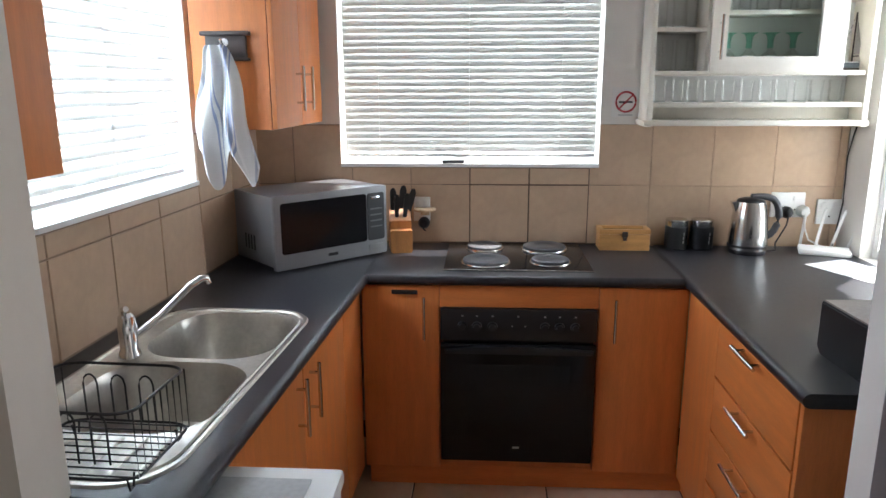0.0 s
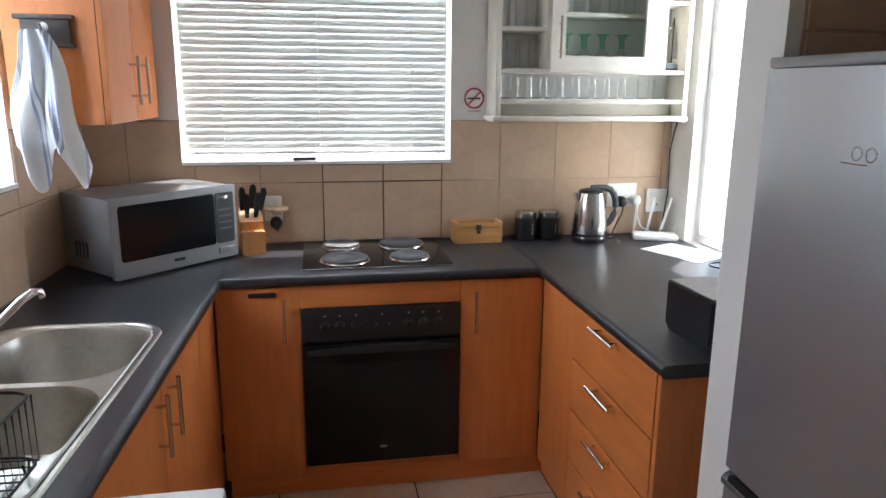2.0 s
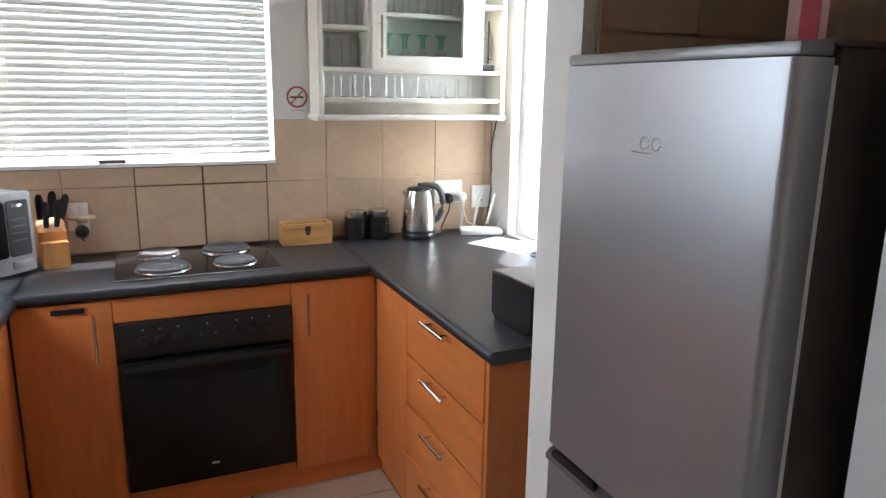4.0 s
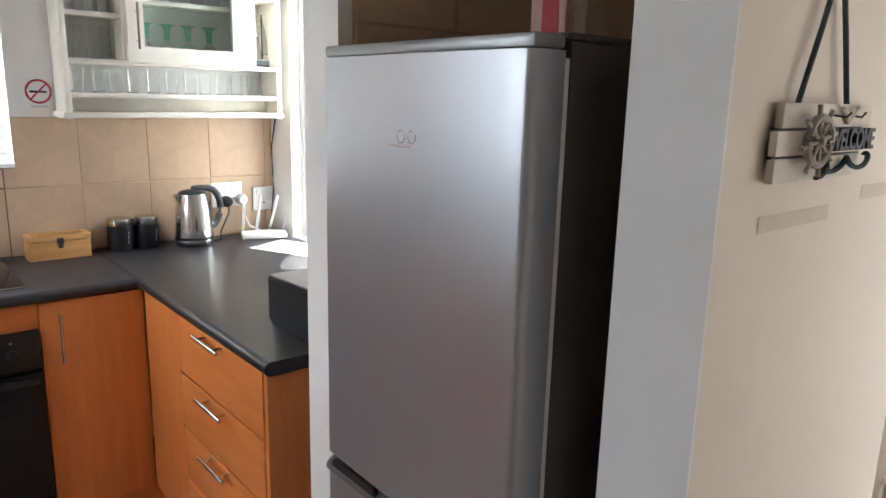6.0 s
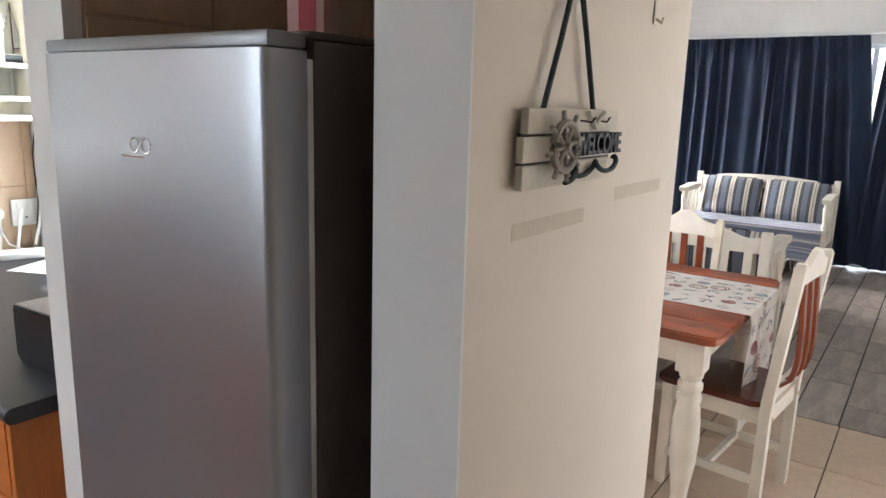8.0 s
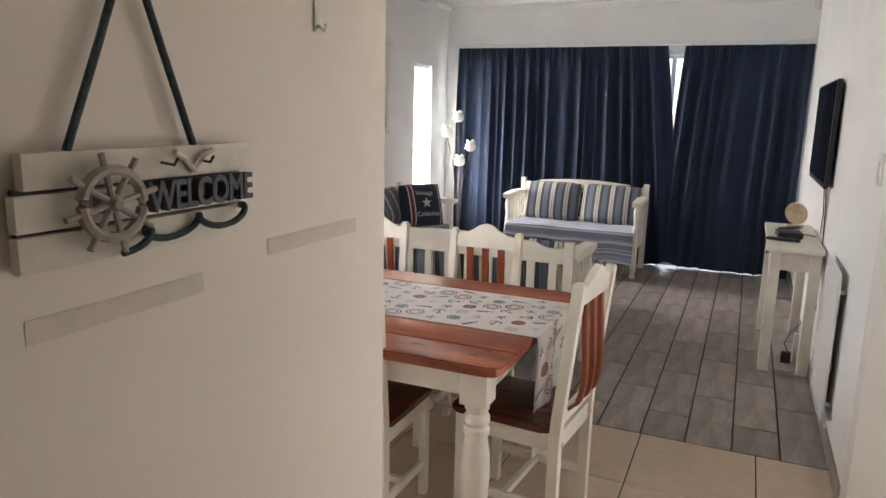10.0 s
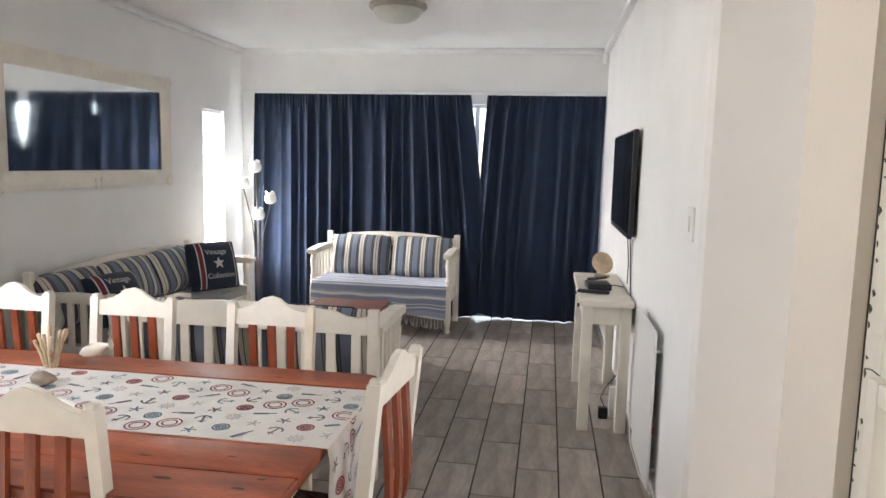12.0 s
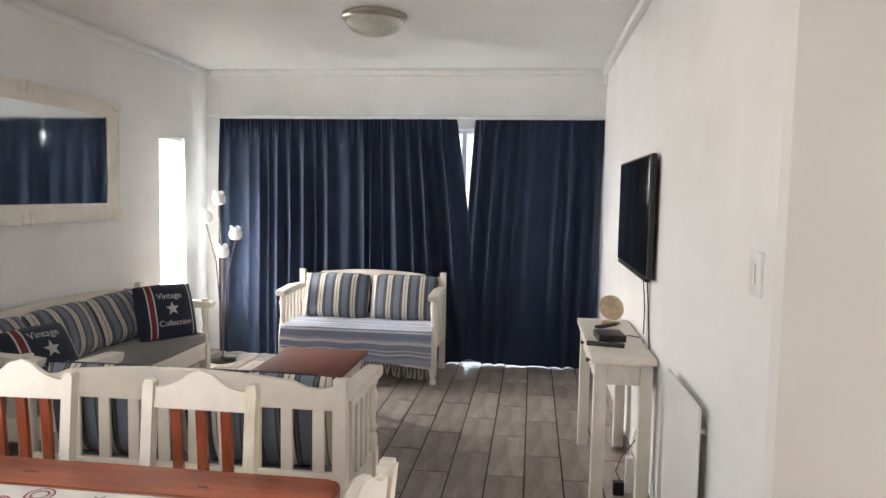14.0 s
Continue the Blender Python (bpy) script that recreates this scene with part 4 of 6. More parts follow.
box(bm, 0.02, 0.05, -0.014, -0.003, 0.60, 0.615)
box(bm, 0.55, 0.58, -0.014, -0.003, 0.60, 0.615)
part("door_handle", bm, BLACK, door)
part("window_pane", box(B(), 0.10, 0.50, -0.0065, -0.0042, 0.24, 0.55, 0.0008), BLACKGLASS, door)
DIALMARK = mat("pale_print", (0.35, 0.34, 0.33), 0.6)
for x in (0.085, 0.14, 0.20, 0.40, 0.455, 0.515):
    k = part("knob", lathe(B(), [(0.019, 0), (0.018, 0.010), (0.013, 0.012), (0.012, 0.020)], 18, T((x, 0, 0.705)) @ Matrix.Rotation(radians(90), 4, "X")), BLACK, panel)
    part("mark", box(B(), x - 0.004, x + 0.004, -0.0012, 0.0002, 0.742, 0.748), DIALMARK, panel)
part("mark", box(B(), 0.294, 0.302, -0.0012, 0.0002, 0.742, 0.748), DIALMARK, panel)
for x in (0.275, 0.325):
    part("mark", box(B(), x - 0.003, x + 0.003, -0.0012, 0.0002, 0.704, 0.707), DIALMARK, panel)
part("badge", box(B(), 0.285, 0.312, -0.0055, -0.0035, 0.195, 0.203), DIALMARK, door)

# hob
t = thing("hob", pose(0.13, 2.88, 0.90), "black electric hob with four solid plates", "hob")
part("plate", box(B(), -0.29, 0.29, -0.25, 0.235, 0.0, 0.008, 0.003), BLACKGLASS, t)
part("rim", box(B(), -0.292, 0.292, -0.2535, -0.2505, 0.0, 0.007, 0.001), STEEL, t)
for x, y, r in ((-0.125, -0.13, 0.092), (0.135, -0.12, 0.075), (-0.13, 0.125, 0.075), (0.13, 0.12, 0.092)):
    p = part("hotplate", lathe(B(), [(r, 0.012), (r, 0.021), (r - 0.006, 0.024), (r * 0.45, 0.024), (r * 0.42, 0.0225), (r * 0.2, 0.0225)], 36, T((x, y, 0))), IRON, t)
    part("ring", lathe(B(), [(r + 0.009, 0.0085), (r + 0.006, 0.013), (r + 0.001, 0.013), (r + 0.001, 0.0085)], 36, T((x, y, 0))), STEEL, p)


# sink
def bowl(bm, cx, cy, w, h, depth, z):
    rings = []
    for s, zz in ((1.0, z), (0.985, z - 0.006), (0.95, z - 0.03), (0.90, z - depth + 0.03), (0.84, z - depth + 0.006), (0.55, z - depth)):
        rings.append([bm.verts.new((cx + x * s, cy + y * s, zz)) for x, y in rounded(w, h, min(w, h) * 0.34, 8)])
    for a, b in zip(rings, rings[1:]):
        for i in range(len(a)):
            bm.faces.new((a[i], a[(i + 1) % len(a)], b[(i + 1) % len(a)], b[i]))
    bm.faces.new(rings[-1])
    return rings[0]


SINK = mat("sink_steel", (0.50, 0.475, 0.43), 0.37, 1.0, var=0.10, scale=12, bscale=70, bump=0.03)
t = thing("sink", KL @ pose(0.315, -1.52, 0.90), "stainless steel sink with two bowls and drainer", "sink")
bm = B()
outer = rounded(0.475, 1.03, 0.125, 10)
zt = 0.004
o0 = [bm.verts.new((x, y, 0.0005)) for x, y in outer]
o1 = [bm.verts.new((x * 0.985, y * 0.992, zt + 0.001)) for x, y in outer]
o2 = [bm.verts.new((x * 0.95, y * 0.972, zt + 0.001)) for x, y in outer]
o3 = [bm.verts.new((x * 0.935, y * 0.966, zt - 0.004)) for x, y in outer]
o4 = [bm.verts.new((x * 0.915, y * 0.957, zt - 0.004)) for x, y in outer]
o5 = [bm.verts.new((x * 0.900, y * 0.950, zt - 0.0005)) for x, y in outer]
o6 = [bm.verts.new((x * 0.885, y * 0.943, zt - 0.002)) for x, y in outer]
for a, b in ((o0, o1), (o1, o2), (o2, o3), (o3, o4), (o4, o5), (o5, o6)):
    for i in range(len(a)):
        bm.faces.new((a[i], a[(i + 1) % len(a)], b[(i + 1) % len(a)], b[i]))
holes = [bowl(bm, 0.028, 0.285, 0.375, 0.385, 0.16, zt - 0.002), bowl(bm, 0.028, -0.125, 0.375, 0.385, 0.16, zt - 0.002)]
edges = []
for ring in [o6] + holes:
    for i in range(len(ring)):
        e = bm.edges.get((ring[i], ring[(i + 1) % len(ring)]))
        edges.append(e)
bmesh.ops.triangle_fill(bm, use_beauty=True, use_dissolve=False, edges=edges)
part("basin", bm, SINK, t)
for i in range(7):
    part("drain_rib", tube(B(), [(-0.13 + 0.05 * i, -0.335, zt), (-0.13 + 0.05 * i, -0.48, zt - 0.001)], 0.004, 6), SINK, t)
for y in (0.29, -0.11):
    part("drain", lathe(B(), [(0.036, -0.158), (0.036, -0.153), (0.026, -0.153), (0.022, -0.156)], 20, T((0.035, y, 0))), CHROME, t)
t = thing("tap", KL @ pose(0.16, -1.43, 0.904), "chrome mixer tap with long slanting spout", "tap")
part("base", lathe(B(), [(0.030, 0), (0.028, 0.012), (0.023, 0.02), (0.024, 0.08), (0.021, 0.11), (0.012, 0.12)], 20), CHROME, t)
part("lever", tube(B(), [(0, -0.005, 0.112), (0.005, -0.02, 0.135), (0.02, -0.03, 0.14)], 0.008, 8), CHROME, t)
part("spout", tube(B(), [(0.01, 0.02, 0.05), (0.05, 0.075, 0.085), (0.105, 0.155, 0.15), (0.125, 0.185, 0.165), (0.135, 0.20, 0.162), (0.138, 0.205, 0.148)], 0.0105, 12), CHROME, t)
# drying rack
t = thing("dish_rack", KL @ pose(0.395, -1.945, 0.912) @ Matrix.Diagonal((1, 0.60, 1, 1)), "black wire dish rack on the sink drainer", "dish rack")


def loop(w, h, z, r=0.05):
    return [(x, y, z) for x, y in rounded(w, h, r, 5)]


part("top_rim", tube(B(), loop(0.26, 0.36, 0.145), 0.0032, 7, True), BLACK, t)
part("bottom_rim", tube(B(), loop(0.26, 0.36, 0.02), 0.003, 7, True), BLACK, t)
for i in range(9):
    y = -0.16 + 0.04 * i
    part("wire", tube(B(), [(-0.13, y, 0.145), (-0.13, y, 0.02), (0.13, y, 0.02), (0.13, y, 0.145)], 0.002, 6), BLACK, t)
for x in (-0.08, -0.02, 0.04):
    for y in (0.18, -0.10):
        part("hoop", tube(B(), [(x - 0.015, y, 0.02), (x - 0.015, y, 0.10)] + [(x - 0.015 * math.cos(a), y, 0.10 + 0.02 * math.sin(a)) for a in (0.6, 1.2, 1.57, 1.9, 2.5)] + [(x + 0.015, y, 0.10), (x + 0.015, y, 0.02)], 0.0022, 6), BLACK, t)
for x, y in ((-0.11, -0.15), (0.11, -0.15), (-0.11, 0.15), (0.11, 0.15)):
    part("foot", tube(B(), [(x, y - 0.02, 0.02), (x, y - 0.01, -0.006), (x, y + 0.01, -0.006), (x, y + 0.02, 0.02)], 0.0025, 6), BLACK, t)
# washing machine
t = thing("washing_machine", pose(-0.288, 1.005, 0), "white washing machine standing out from the worktop", "washing machine")
part("body", box(B(), -0.55, 0.0, -0.30, 0.27, 0.01, 0.80, 0.012), WHITE, t)
part("lid", box(B(), -0.56, 0.006, -0.305, 0.275, 0.801, 0.838, 0.012), WHITE, t)
part("lid_inset", box(B(), -0.50, -0.05, -0.25, 0.225, 0.8375, 0.841, 0.001), mat("grey_lid_panel", (0.45, 0.46, 0.46), 0.4), t)
part("door_ring", lathe(B(), [(0.17, 0), (0.17, 0.02), (0.13, 0.03), (0.12, 0.01)], 28, T((0.0, -0.02, 0.42)) @ Matrix.Rotation(radians(90), 4, "Y")), SILVER, t)

# microwave
t = thing("microwave", pose(-0.615, 2.735, 0.905, 0, 0, 44.5), "silver microwave oven set across the worktop corner", "microwave")
W2, D2, H2 = 0.26, 0.33, 0.29
part("body", box(B(), -W2, W2, 0.012, D2, 0.012, H2, 0.008), SILVER, t)
for x in (-0.2, 0.2):
    for y in (0.05, 0.28):
        part("foot", lathe(B(), [(0.012, -0.005), (0.012, 0.013)], 10, T((x, y, 0))), BLACK, t)
front = part("front", prism(B(), rounded(0.53, 0.29, 0.012, 4, 0, 0.148), -0.012, 0.012, None, 0.003), SILVER, t)
part("door_glass", prism(B(), rounded(0.395, 0.20, 0.012, 4, -0.038, 0.165), -0.0150, -0.0118, None, 0.001), BLACKGLASS, front)
part("keypad", prism(B(), rounded(0.085, 0.20, 0.010, 4, 0.207, 0.165), -0.0150, -0.0118, None, 0.001), BLACK, front)
part("display_trim", box(B(), 0.185, 0.228, -0.0165, -0.0145, 0.24, 0.25, 0.0008), CHROME, front)
part("open_button", box(B(), 0.17, 0.245, -0.0165, -0.0118, 0.022, 0.048, 0.002), SILVER, front)
part("badge", box(B(), -0.03, 0.015, -0.0135, -0.0118, 0.03, 0.042), BLACK, front)
for z in (0.12, 0.145, 0.17, 0.195):
    part("key_row", box(B(), 0.178, 0.236, -0.0158, -0.0148, z, z + 0.006), mat("key_print", (0.10, 0.10, 0.10), 0.5), front)
for i in range(4):
    part("vent", box(B(), -W2 - 0.0012, -W2 + 0.001, 0.16 + 0.025 * i, 0.172 + 0.025 * i, 0.06, 0.12), BLACK, t)

# knife block
t = thing("knife_block", pose(-0.37, 2.985, 0.90, 0, 0, 12) @ Matrix.Scale(1.12, 4), "bamboo knife block with black handled knives", "knife block")
WARMBAMBOO = mat("orange_bamboo_block", (0.52, 0.23, 0.075), 0.45, var=0.15, scale=6, stretch=(6, 6, 1))
SIDE = Matrix.Rotation(radians(90), 4, "Z") @ Matrix.Scale(-1, 4, (1, 0, 0))
part("block", prism(B(), [(-0.065, 0.0), (0.005, 0.0), (0.03, 0.12), (-0.045, 0.165)], -0.042, 0.042, SIDE, 0.004), WARMBAMBOO, t)
part("front_block", prism(B(), [(0.006, 0.0), (0.062, 0.0), (0.062, 0.088), (0.024, 0.088)], -0.042, 0.042, SIDE, 0.004), WARMBAMBOO, t)
for i, (x, y, l, w) in enumerate(((-0.026, 0.028, 0.115, 0.0125), (0.002, 0.034, 0.125, 0.0135), (0.029, 0.028, 0.115, 0.0125), (-0.014, -0.006, 0.095, 0.011), (0.016, -0.006, 0.10, 0.011))):
    m = T((x, y, 0.125)) @ Matrix.Rotation(radians(-14), 4, "X") @ Matrix.Rotation(radians(7 * (i % 3 - 1) + 9), 4, "Y")
    grip = [(-w * 0.7, 0.0), (w * 0.7, 0.0), (w * 0.8, l * 0.3), (w, l * 0.6), (w * 1.05, l * 0.85), (w * 0.6, l * 0.97), (0.0, l), (-w * 0.7, l * 0.95), (-w * 0.95, l * 0.8), (-w * 0.75, l * 0.4)]
    k = part("knife_handle", prism(B(), grip, -0.009, 0.009, m, 0.004), BLACK, t)
    part("bolster", prism(B(), [(-w * 0.6, -0.03), (w * 0.6, -0.03), (w * 0.6, -0.0005), (-w * 0.6, -0.0005)], -0.003, 0.003, m), STEEL, k, "steel bolster")


def socket(m, w, label, plugs=()):
    t = thing("wall_socket", m, label, "socket", "wall sockets")
    part("plate", box(B(), -w / 2, w / 2, -0.012, 0.0, -0.055, 0.055, 0.004), WHITE, t)
    for x, z in ((-w * 0.25, 0.03), (w * 0.2, 0.03)):
        part("rocker", box(B(), x - 0.01, x + 0.01, -0.016, -0.011, z - 0.012, z + 0.012, 0.002), WHITE, t)
    for x in plugs:
        part("hole", lathe(B(), [(0.004, 0), (0.004, 0.001)], 8, T((x, -0.012, -0.02)) @ Matrix.Rotation(radians(90), 4, "X")), BLACK, t)
    return t


def plug(m, material, label, cord):
    t = thing("plug", m, label, "plug")
    part("body", lathe(B(), [(0.026, 0), (0.026, 0.022), (0.018, 0.04), (0.008, 0.045)], 14, Matrix.Rotation(radians(90), 4, "X")), material, t)
    part("cord", tube(B(), cord, 0.0035, 7), material, t)
    return t


socket(pose(1.325, 3.121, 1.09), 0.145, "white double wall socket over the worktop", (-0.03, 0.03))
socket(pose(1.505, 3.121, 1.06), 0.11, "white wall socket behind the router", (0.0,))
socket(pose(-0.285, 3.121, 1.06), 0.075, "white wall socket beside the knife block")
plug(pose(1.315, 3.105, 1.06), BLACK, "black plug with kettle lead", [(0, -0.04, 0), (-0.01, -0.05, -0.05), (-0.05, -0.05, -0.13), (-0.06, -0.08, -0.155), (-0.12, -0.10, -0.157)])
plug(pose(1.385, 3.105, 1.065), WHITE, "white plug with router lead", [(0, -0.04, -0.01), (0.0, -0.045, -0.07), (0.02, -0.05, -0.12), (0.07, -0.06, -0.145), (0.12, -0.07, -0.15)])
plug(pose(-0.275, 3.107, 1.0), BLACK, "black plug below a round adapter", [(0, -0.03, 0), (0.0, -0.05, -0.02), (0.01, -0.05, -0.03)])
t = thing("plug_adapter", pose(-0.27, 3.09, 1.055), "round cream plug adapter in the socket", "adapter")
part("disc", lathe(B(), [(0.045, 0), (0.05, 0.004), (0.05, 0.010), (0.044, 0.014)], 22), DRIFT, t)
part("neck", box(B(), -0.02, 0.02, 0.0, 0.030, -0.02, 0.002, 0.003), DRIFT, t)

# bamboo box, canisters, kettle
t = thing("tea_box", pose(0.607, 3.055, 0.90), "small bamboo box with dark metal latch", "box")
bm = box(B(), -0.108, 0.108, -0.05, 0.05, 0.0, 0.072, 0.003)
part("body", bm, BAMBOO, t)
bm = B()
for b in ((-0.11, 0.11, -0.052, -0.034), (-0.11, 0.11, 0.034, 0.052), (-0.11, -0.09, -0.034, 0.034), (0.09, 0.11, -0.034, 0.034)):
    box(bm, *b, 0.074, 0.094, 0.002)
lid = part("lid", bm, BAMBOO, t)
part("lid_glass", box(B(), -0.09, 0.09, -0.034, 0.034, 0.078, 0.082), BLACKGLASS, lid)
part("latch", box(box(B(), -0.012, 0.012, -0.056, -0.05, 0.06, 0.085, 0.002), -0.008, 0.008, -0.058, -0.05, 0.045, 0.06, 0.002), GREYWOOD, t)
for x in (0.842, 0.952):
    t = thing("canister", pose(x, 3.07, 0.90), "black canister with steel screw lid", "canister", "kitchen canisters")
    part("body", lathe(B(), [(0.046, 0), (0.049, 0.004), (0.049, 0.098), (0.046, 0.102)], 28), BLACK, t)
    part("lid", lathe(B(), [(0.047, 0.1025), (0.048, 0.105), (0.048, 0.128), (0.044, 0.132)], 28), STEEL, t)
    for k in range(3):
        part("label_mark", box(B(), 0.018 + 0.001 * k, 0.021 + 0.001 * k, -0.0505, -0.045, 0.03 + 0.018 * k, 0.042 + 0.018 * k), DIALMARK, t)
t = thing("kettle", pose(1.125, 3.0, 0.90, 0, 0, 0), "brushed steel kettle with dark grey handle", "kettle")
part("base", lathe(B(), [(0.074, 0), (0.076, 0.006), (0.074, 0.018)], 32), BLACK, t)
part("body", lathe(B(), [(0.078, 0.0185), (0.080, 0.03), (0.078, 0.08), (0.072, 0.15), (0.063, 0.205), (0.058, 0.222)], 36), STEEL, t)
part("band", lathe(B(), [(0.0805, 0.030), (0.0812, 0.034), (0.0805, 0.040)], 32), BLACK, t)
part("lid", lathe(B(), [(0.058, 0.2225), (0.05, 0.232), (0.03, 0.238), (0.008, 0.240)], 28), BLACK, t)
part("spout", prism(B(), [(-0.062, 0.17), (-0.062, 0.222), (-0.082, 0.222)], -0.02, 0.02, None, 0.004), STEEL, t)
part("handle", tube(B(), [(0.0, 0, 0.240), (0.035, 0, 0.243), (0.068, 0, 0.241), (0.092, 0, 0.232), (0.108, 0, 0.212), (0.118, 0, 0.185), (0.121, 0, 0.155), (0.117, 0, 0.125), (0.106, 0, 0.098), (0.092, 0, 0.08), (0.074, 0, 0.07)], 0.0145, 12), mat("kettle_grip", (0.035, 0.035, 0.04), 0.45), t)

# router
t = thing("router", pose(1.44, 2.98, 0.90, 0, 0, -20), "white router with four upright aerials", "router")
part("case", box(B(), -0.10, 0.10, -0.05, 0.06, 0.0, 0.026, 0.01), WHITE, t)
for i, x in enumerate((-0.09, -0.03, 0.03, 0.09)):
    part("aerial", box(B(), -0.006, 0.006, -0.004, 0.004, 0, 0.17, 0.003, T((x, 0.062, 0.02)) @ Matrix.Rotation(radians(4 + 5 * i), 4, "Y")), WHITE, t)
t = thing("cable", pose(0, 0, 0), "thin dark cable hanging from the glass cabinet", "cable")
part("cord", tube(B(), [(1.55, 3.05, 1.45), (1.553, 3.08, 1.40), (1.552, 3.11, 1.30), (1.55, 3.10, 1.18), (1.552, 3.10, 1.10), (1.53, 3.08, 1.0), (1.49, 3.02, 0.93)], 0.003, 7), BLACK, t)
t = thing("cable", pose(0, 0, 0), "coiled dark cables lying on the worktop", "cable")
pts = []
for k in range(40):
    a = k * 0.42
    pts.append((1.44 + 0.07 * math.cos(a) + 0.002 * k, 2.42 + 0.05 * math.sin(a * 1.1), 0.906 + 0.012 * abs(math.sin(a * 0.5))))
part("cord", tube(B(), pts, 0.003, 6), BLACK, t)
t = thing("storage_box", pose(0.905, 1.61, 0.90, 0, 0, 3), "black box with pale top at the worktop's end", "box")

part("case", prism(B(), [(0.0, 0.02), (0.02, 0.0), (0.20, 0.0), (0.22, 0.02), (0.22, 0.143), (0.0, 0.143)], 0.0, 0.30, Matrix.Rotation(radians(90), 4, "Z") @ Matrix.Scale(-1, 4, (0, 1, 0)), 0.004), BLACK, t)
part("top", box(B(), 0.006, 0.294, 0.006, 0.214, 0.1435, 0.148, 0.001), mat("pale_lid", (0.35, 0.31, 0.27), 0.5), t)

# sun patch on the dark worktop, made as a thin white sheet
t = thing("paper_sheet", pose(1.435, 2.70, 0.9012, 0, 0, 24), "thin white sheet standing in for the sun patch on the worktop", "paper")
part("sheet", box(B(), -0.105, 0.105, -0.148, 0.148, 0.0, 0.0012), WHITE, t)

# towel on its rack
t = thing("towel_rack", KL @ pose(0.155, -0.625, 1.70), "dark wooden hook rack on the cupboard side", "hook rack")
part("board", box(B(), -0.07, 0.075, -0.02, -0.002, 0.0, 0.075, 0.003), GREYWOOD, t)
part("cornice", box(B(), -0.085, 0.09, -0.032, -0.002, 0.075, 0.09, 0.004), GREYWOOD, t)
part("foot_rail", box(B(), -0.08, 0.085, -0.028, -0.002, -0.01, 0.0, 0.003), GREYWOOD, t)
part("hook", tube(B(), [(0, -0.02, 0.05), (0, -0.045, 0.045), (0, -0.055, 0.06)], 0.005, 8), CHROME, t)
part("hook_plate", lathe(B(), [(0.014, 0), (0.014, 0.004)], 14, T((0, -0.0205, 0.052)) @ Matrix.Rotation(radians(90), 4, "X")), WHITE, t)
LIN, INK = (0.72, 0.71, 0.70), (0.29, 0.34, 0.50)
TOWEL = stripes("striped_tea_towel", 0, [(0.0, LIN), (0.10, INK), (0.13, LIN), (0.16, INK), (0.22, LIN), (0.25, INK), (0.27, LIN), (0.55, (0.45, 0.47, 0.55)), (0.60, LIN), (0.80, INK), (0.83, LIN), (0.87, INK), (0.89, LIN)], 0.16)
t = thing("tea_towel", KL @ pose(0.155, -0.69, 1.75), "white tea towel with blue stripes hanging from a hook", "towel")


def towel(u, v):
    s = u - 0.5
    spread = 0.06 + 0.14 * v ** 0.6
    length = 0.35 + 0.15 * math.exp(-((u - 0.33) / 0.13) ** 2) + 0.14 * math.exp(-((u - 0.88) / 0.14) ** 2)
    fold = math.sin(13 * u + 2.0 * v) * (0.012 + 0.024 * v) + 0.009 * math.sin(29 * u - 3 * v) * v
    return (s * spread * 1.1 + 0.010 * math.sin(7 * v) - 0.01, fold - 0.02 + 0.02 * v, -v * length - 0.01)


part("cloth", sheet(B(), towel, 80, 36, 0.002), TOWEL, t)

# white glass cabinet
t = thing("display_cabinet", pose(0, 0, 0), "white painted wall cabinet with glass door and open shelves", "cabinet")
X0, X1, YF, YB = 0.655, 1.528, 2.955, 3.122
CABW = WHITEWOOD
part("back_panel", box(B(), X0 + 0.02, X1 - 0.02, YB - 0.01, YB, 1.45, 2.2), WHITE, t)
part("side", box(B(), X0, X0 + 0.022, YF - 0.01, YB - 0.011, 1.435, 2.2, 0.003), CABW, t)
part("side", box(B(), X1 - 0.022, X1, YF - 0.01, YB - 0.011, 1.435, 2.2, 0.003), CABW, t)
for z in (1.515, 1.640):
    part("shelf", box(B(), X0 + 0.022, X1 - 0.022, YF, YB - 0.011, z, z + 0.018, 0.002), CABW, t)
part("shelf", box(B(), X0 + 0.022, 0.872, YF, YB - 0.011, 1.81, 1.828, 0.002), CABW, t)
part("shelf", box(B(), 0.905, 1.385, YF + 0.03, YB - 0.011, 1.875, 1.893, 0.002), CABW, t)
part("top_shelf", box(B(), X0, X1, YF - 0.01, YB, 2.2, 2.222, 0.004), CABW, t)
part("divider", box(B(), 0.872, 0.905, YF + 0.0, YB - 0.011, 1.658, 2.2, 0.002), CABW, t)
part("divider", box(B(), 1.385, 1.415, YF + 0.0, YB - 0.011, 1.658, 2.2, 0.002), CABW, t)
part("shelf", box(B(), 1.415, X1 - 0.022, YF, YB - 0.011, 1.93, 1.945, 0.002), CABW, t)
part("apron", box(B(), X0 + 0.022, X1 - 0.022, YF + 0.10, YF + 0.116, 1.463, 1.515, 0.003), CABW, t)
part("base_moulding", box(B(), X0 - 0.012, X1 + 0.005, YF - 0.02, YB - 0.011, 1.44, 1.462, 0.007), CABW, t)
bm = B()
rings = [[bm.verts.new((x, y, z)) for x, z in c] for y in (YF - 0.022, YF - 0.003) for c in (((0.886, 1.652), (1.40, 1.652), (1.40, 2.17), (0.886, 2.17)), ((0.948, 1.712), (1.305, 1.712), (1.305, 2.10), (0.948, 2.10)))]
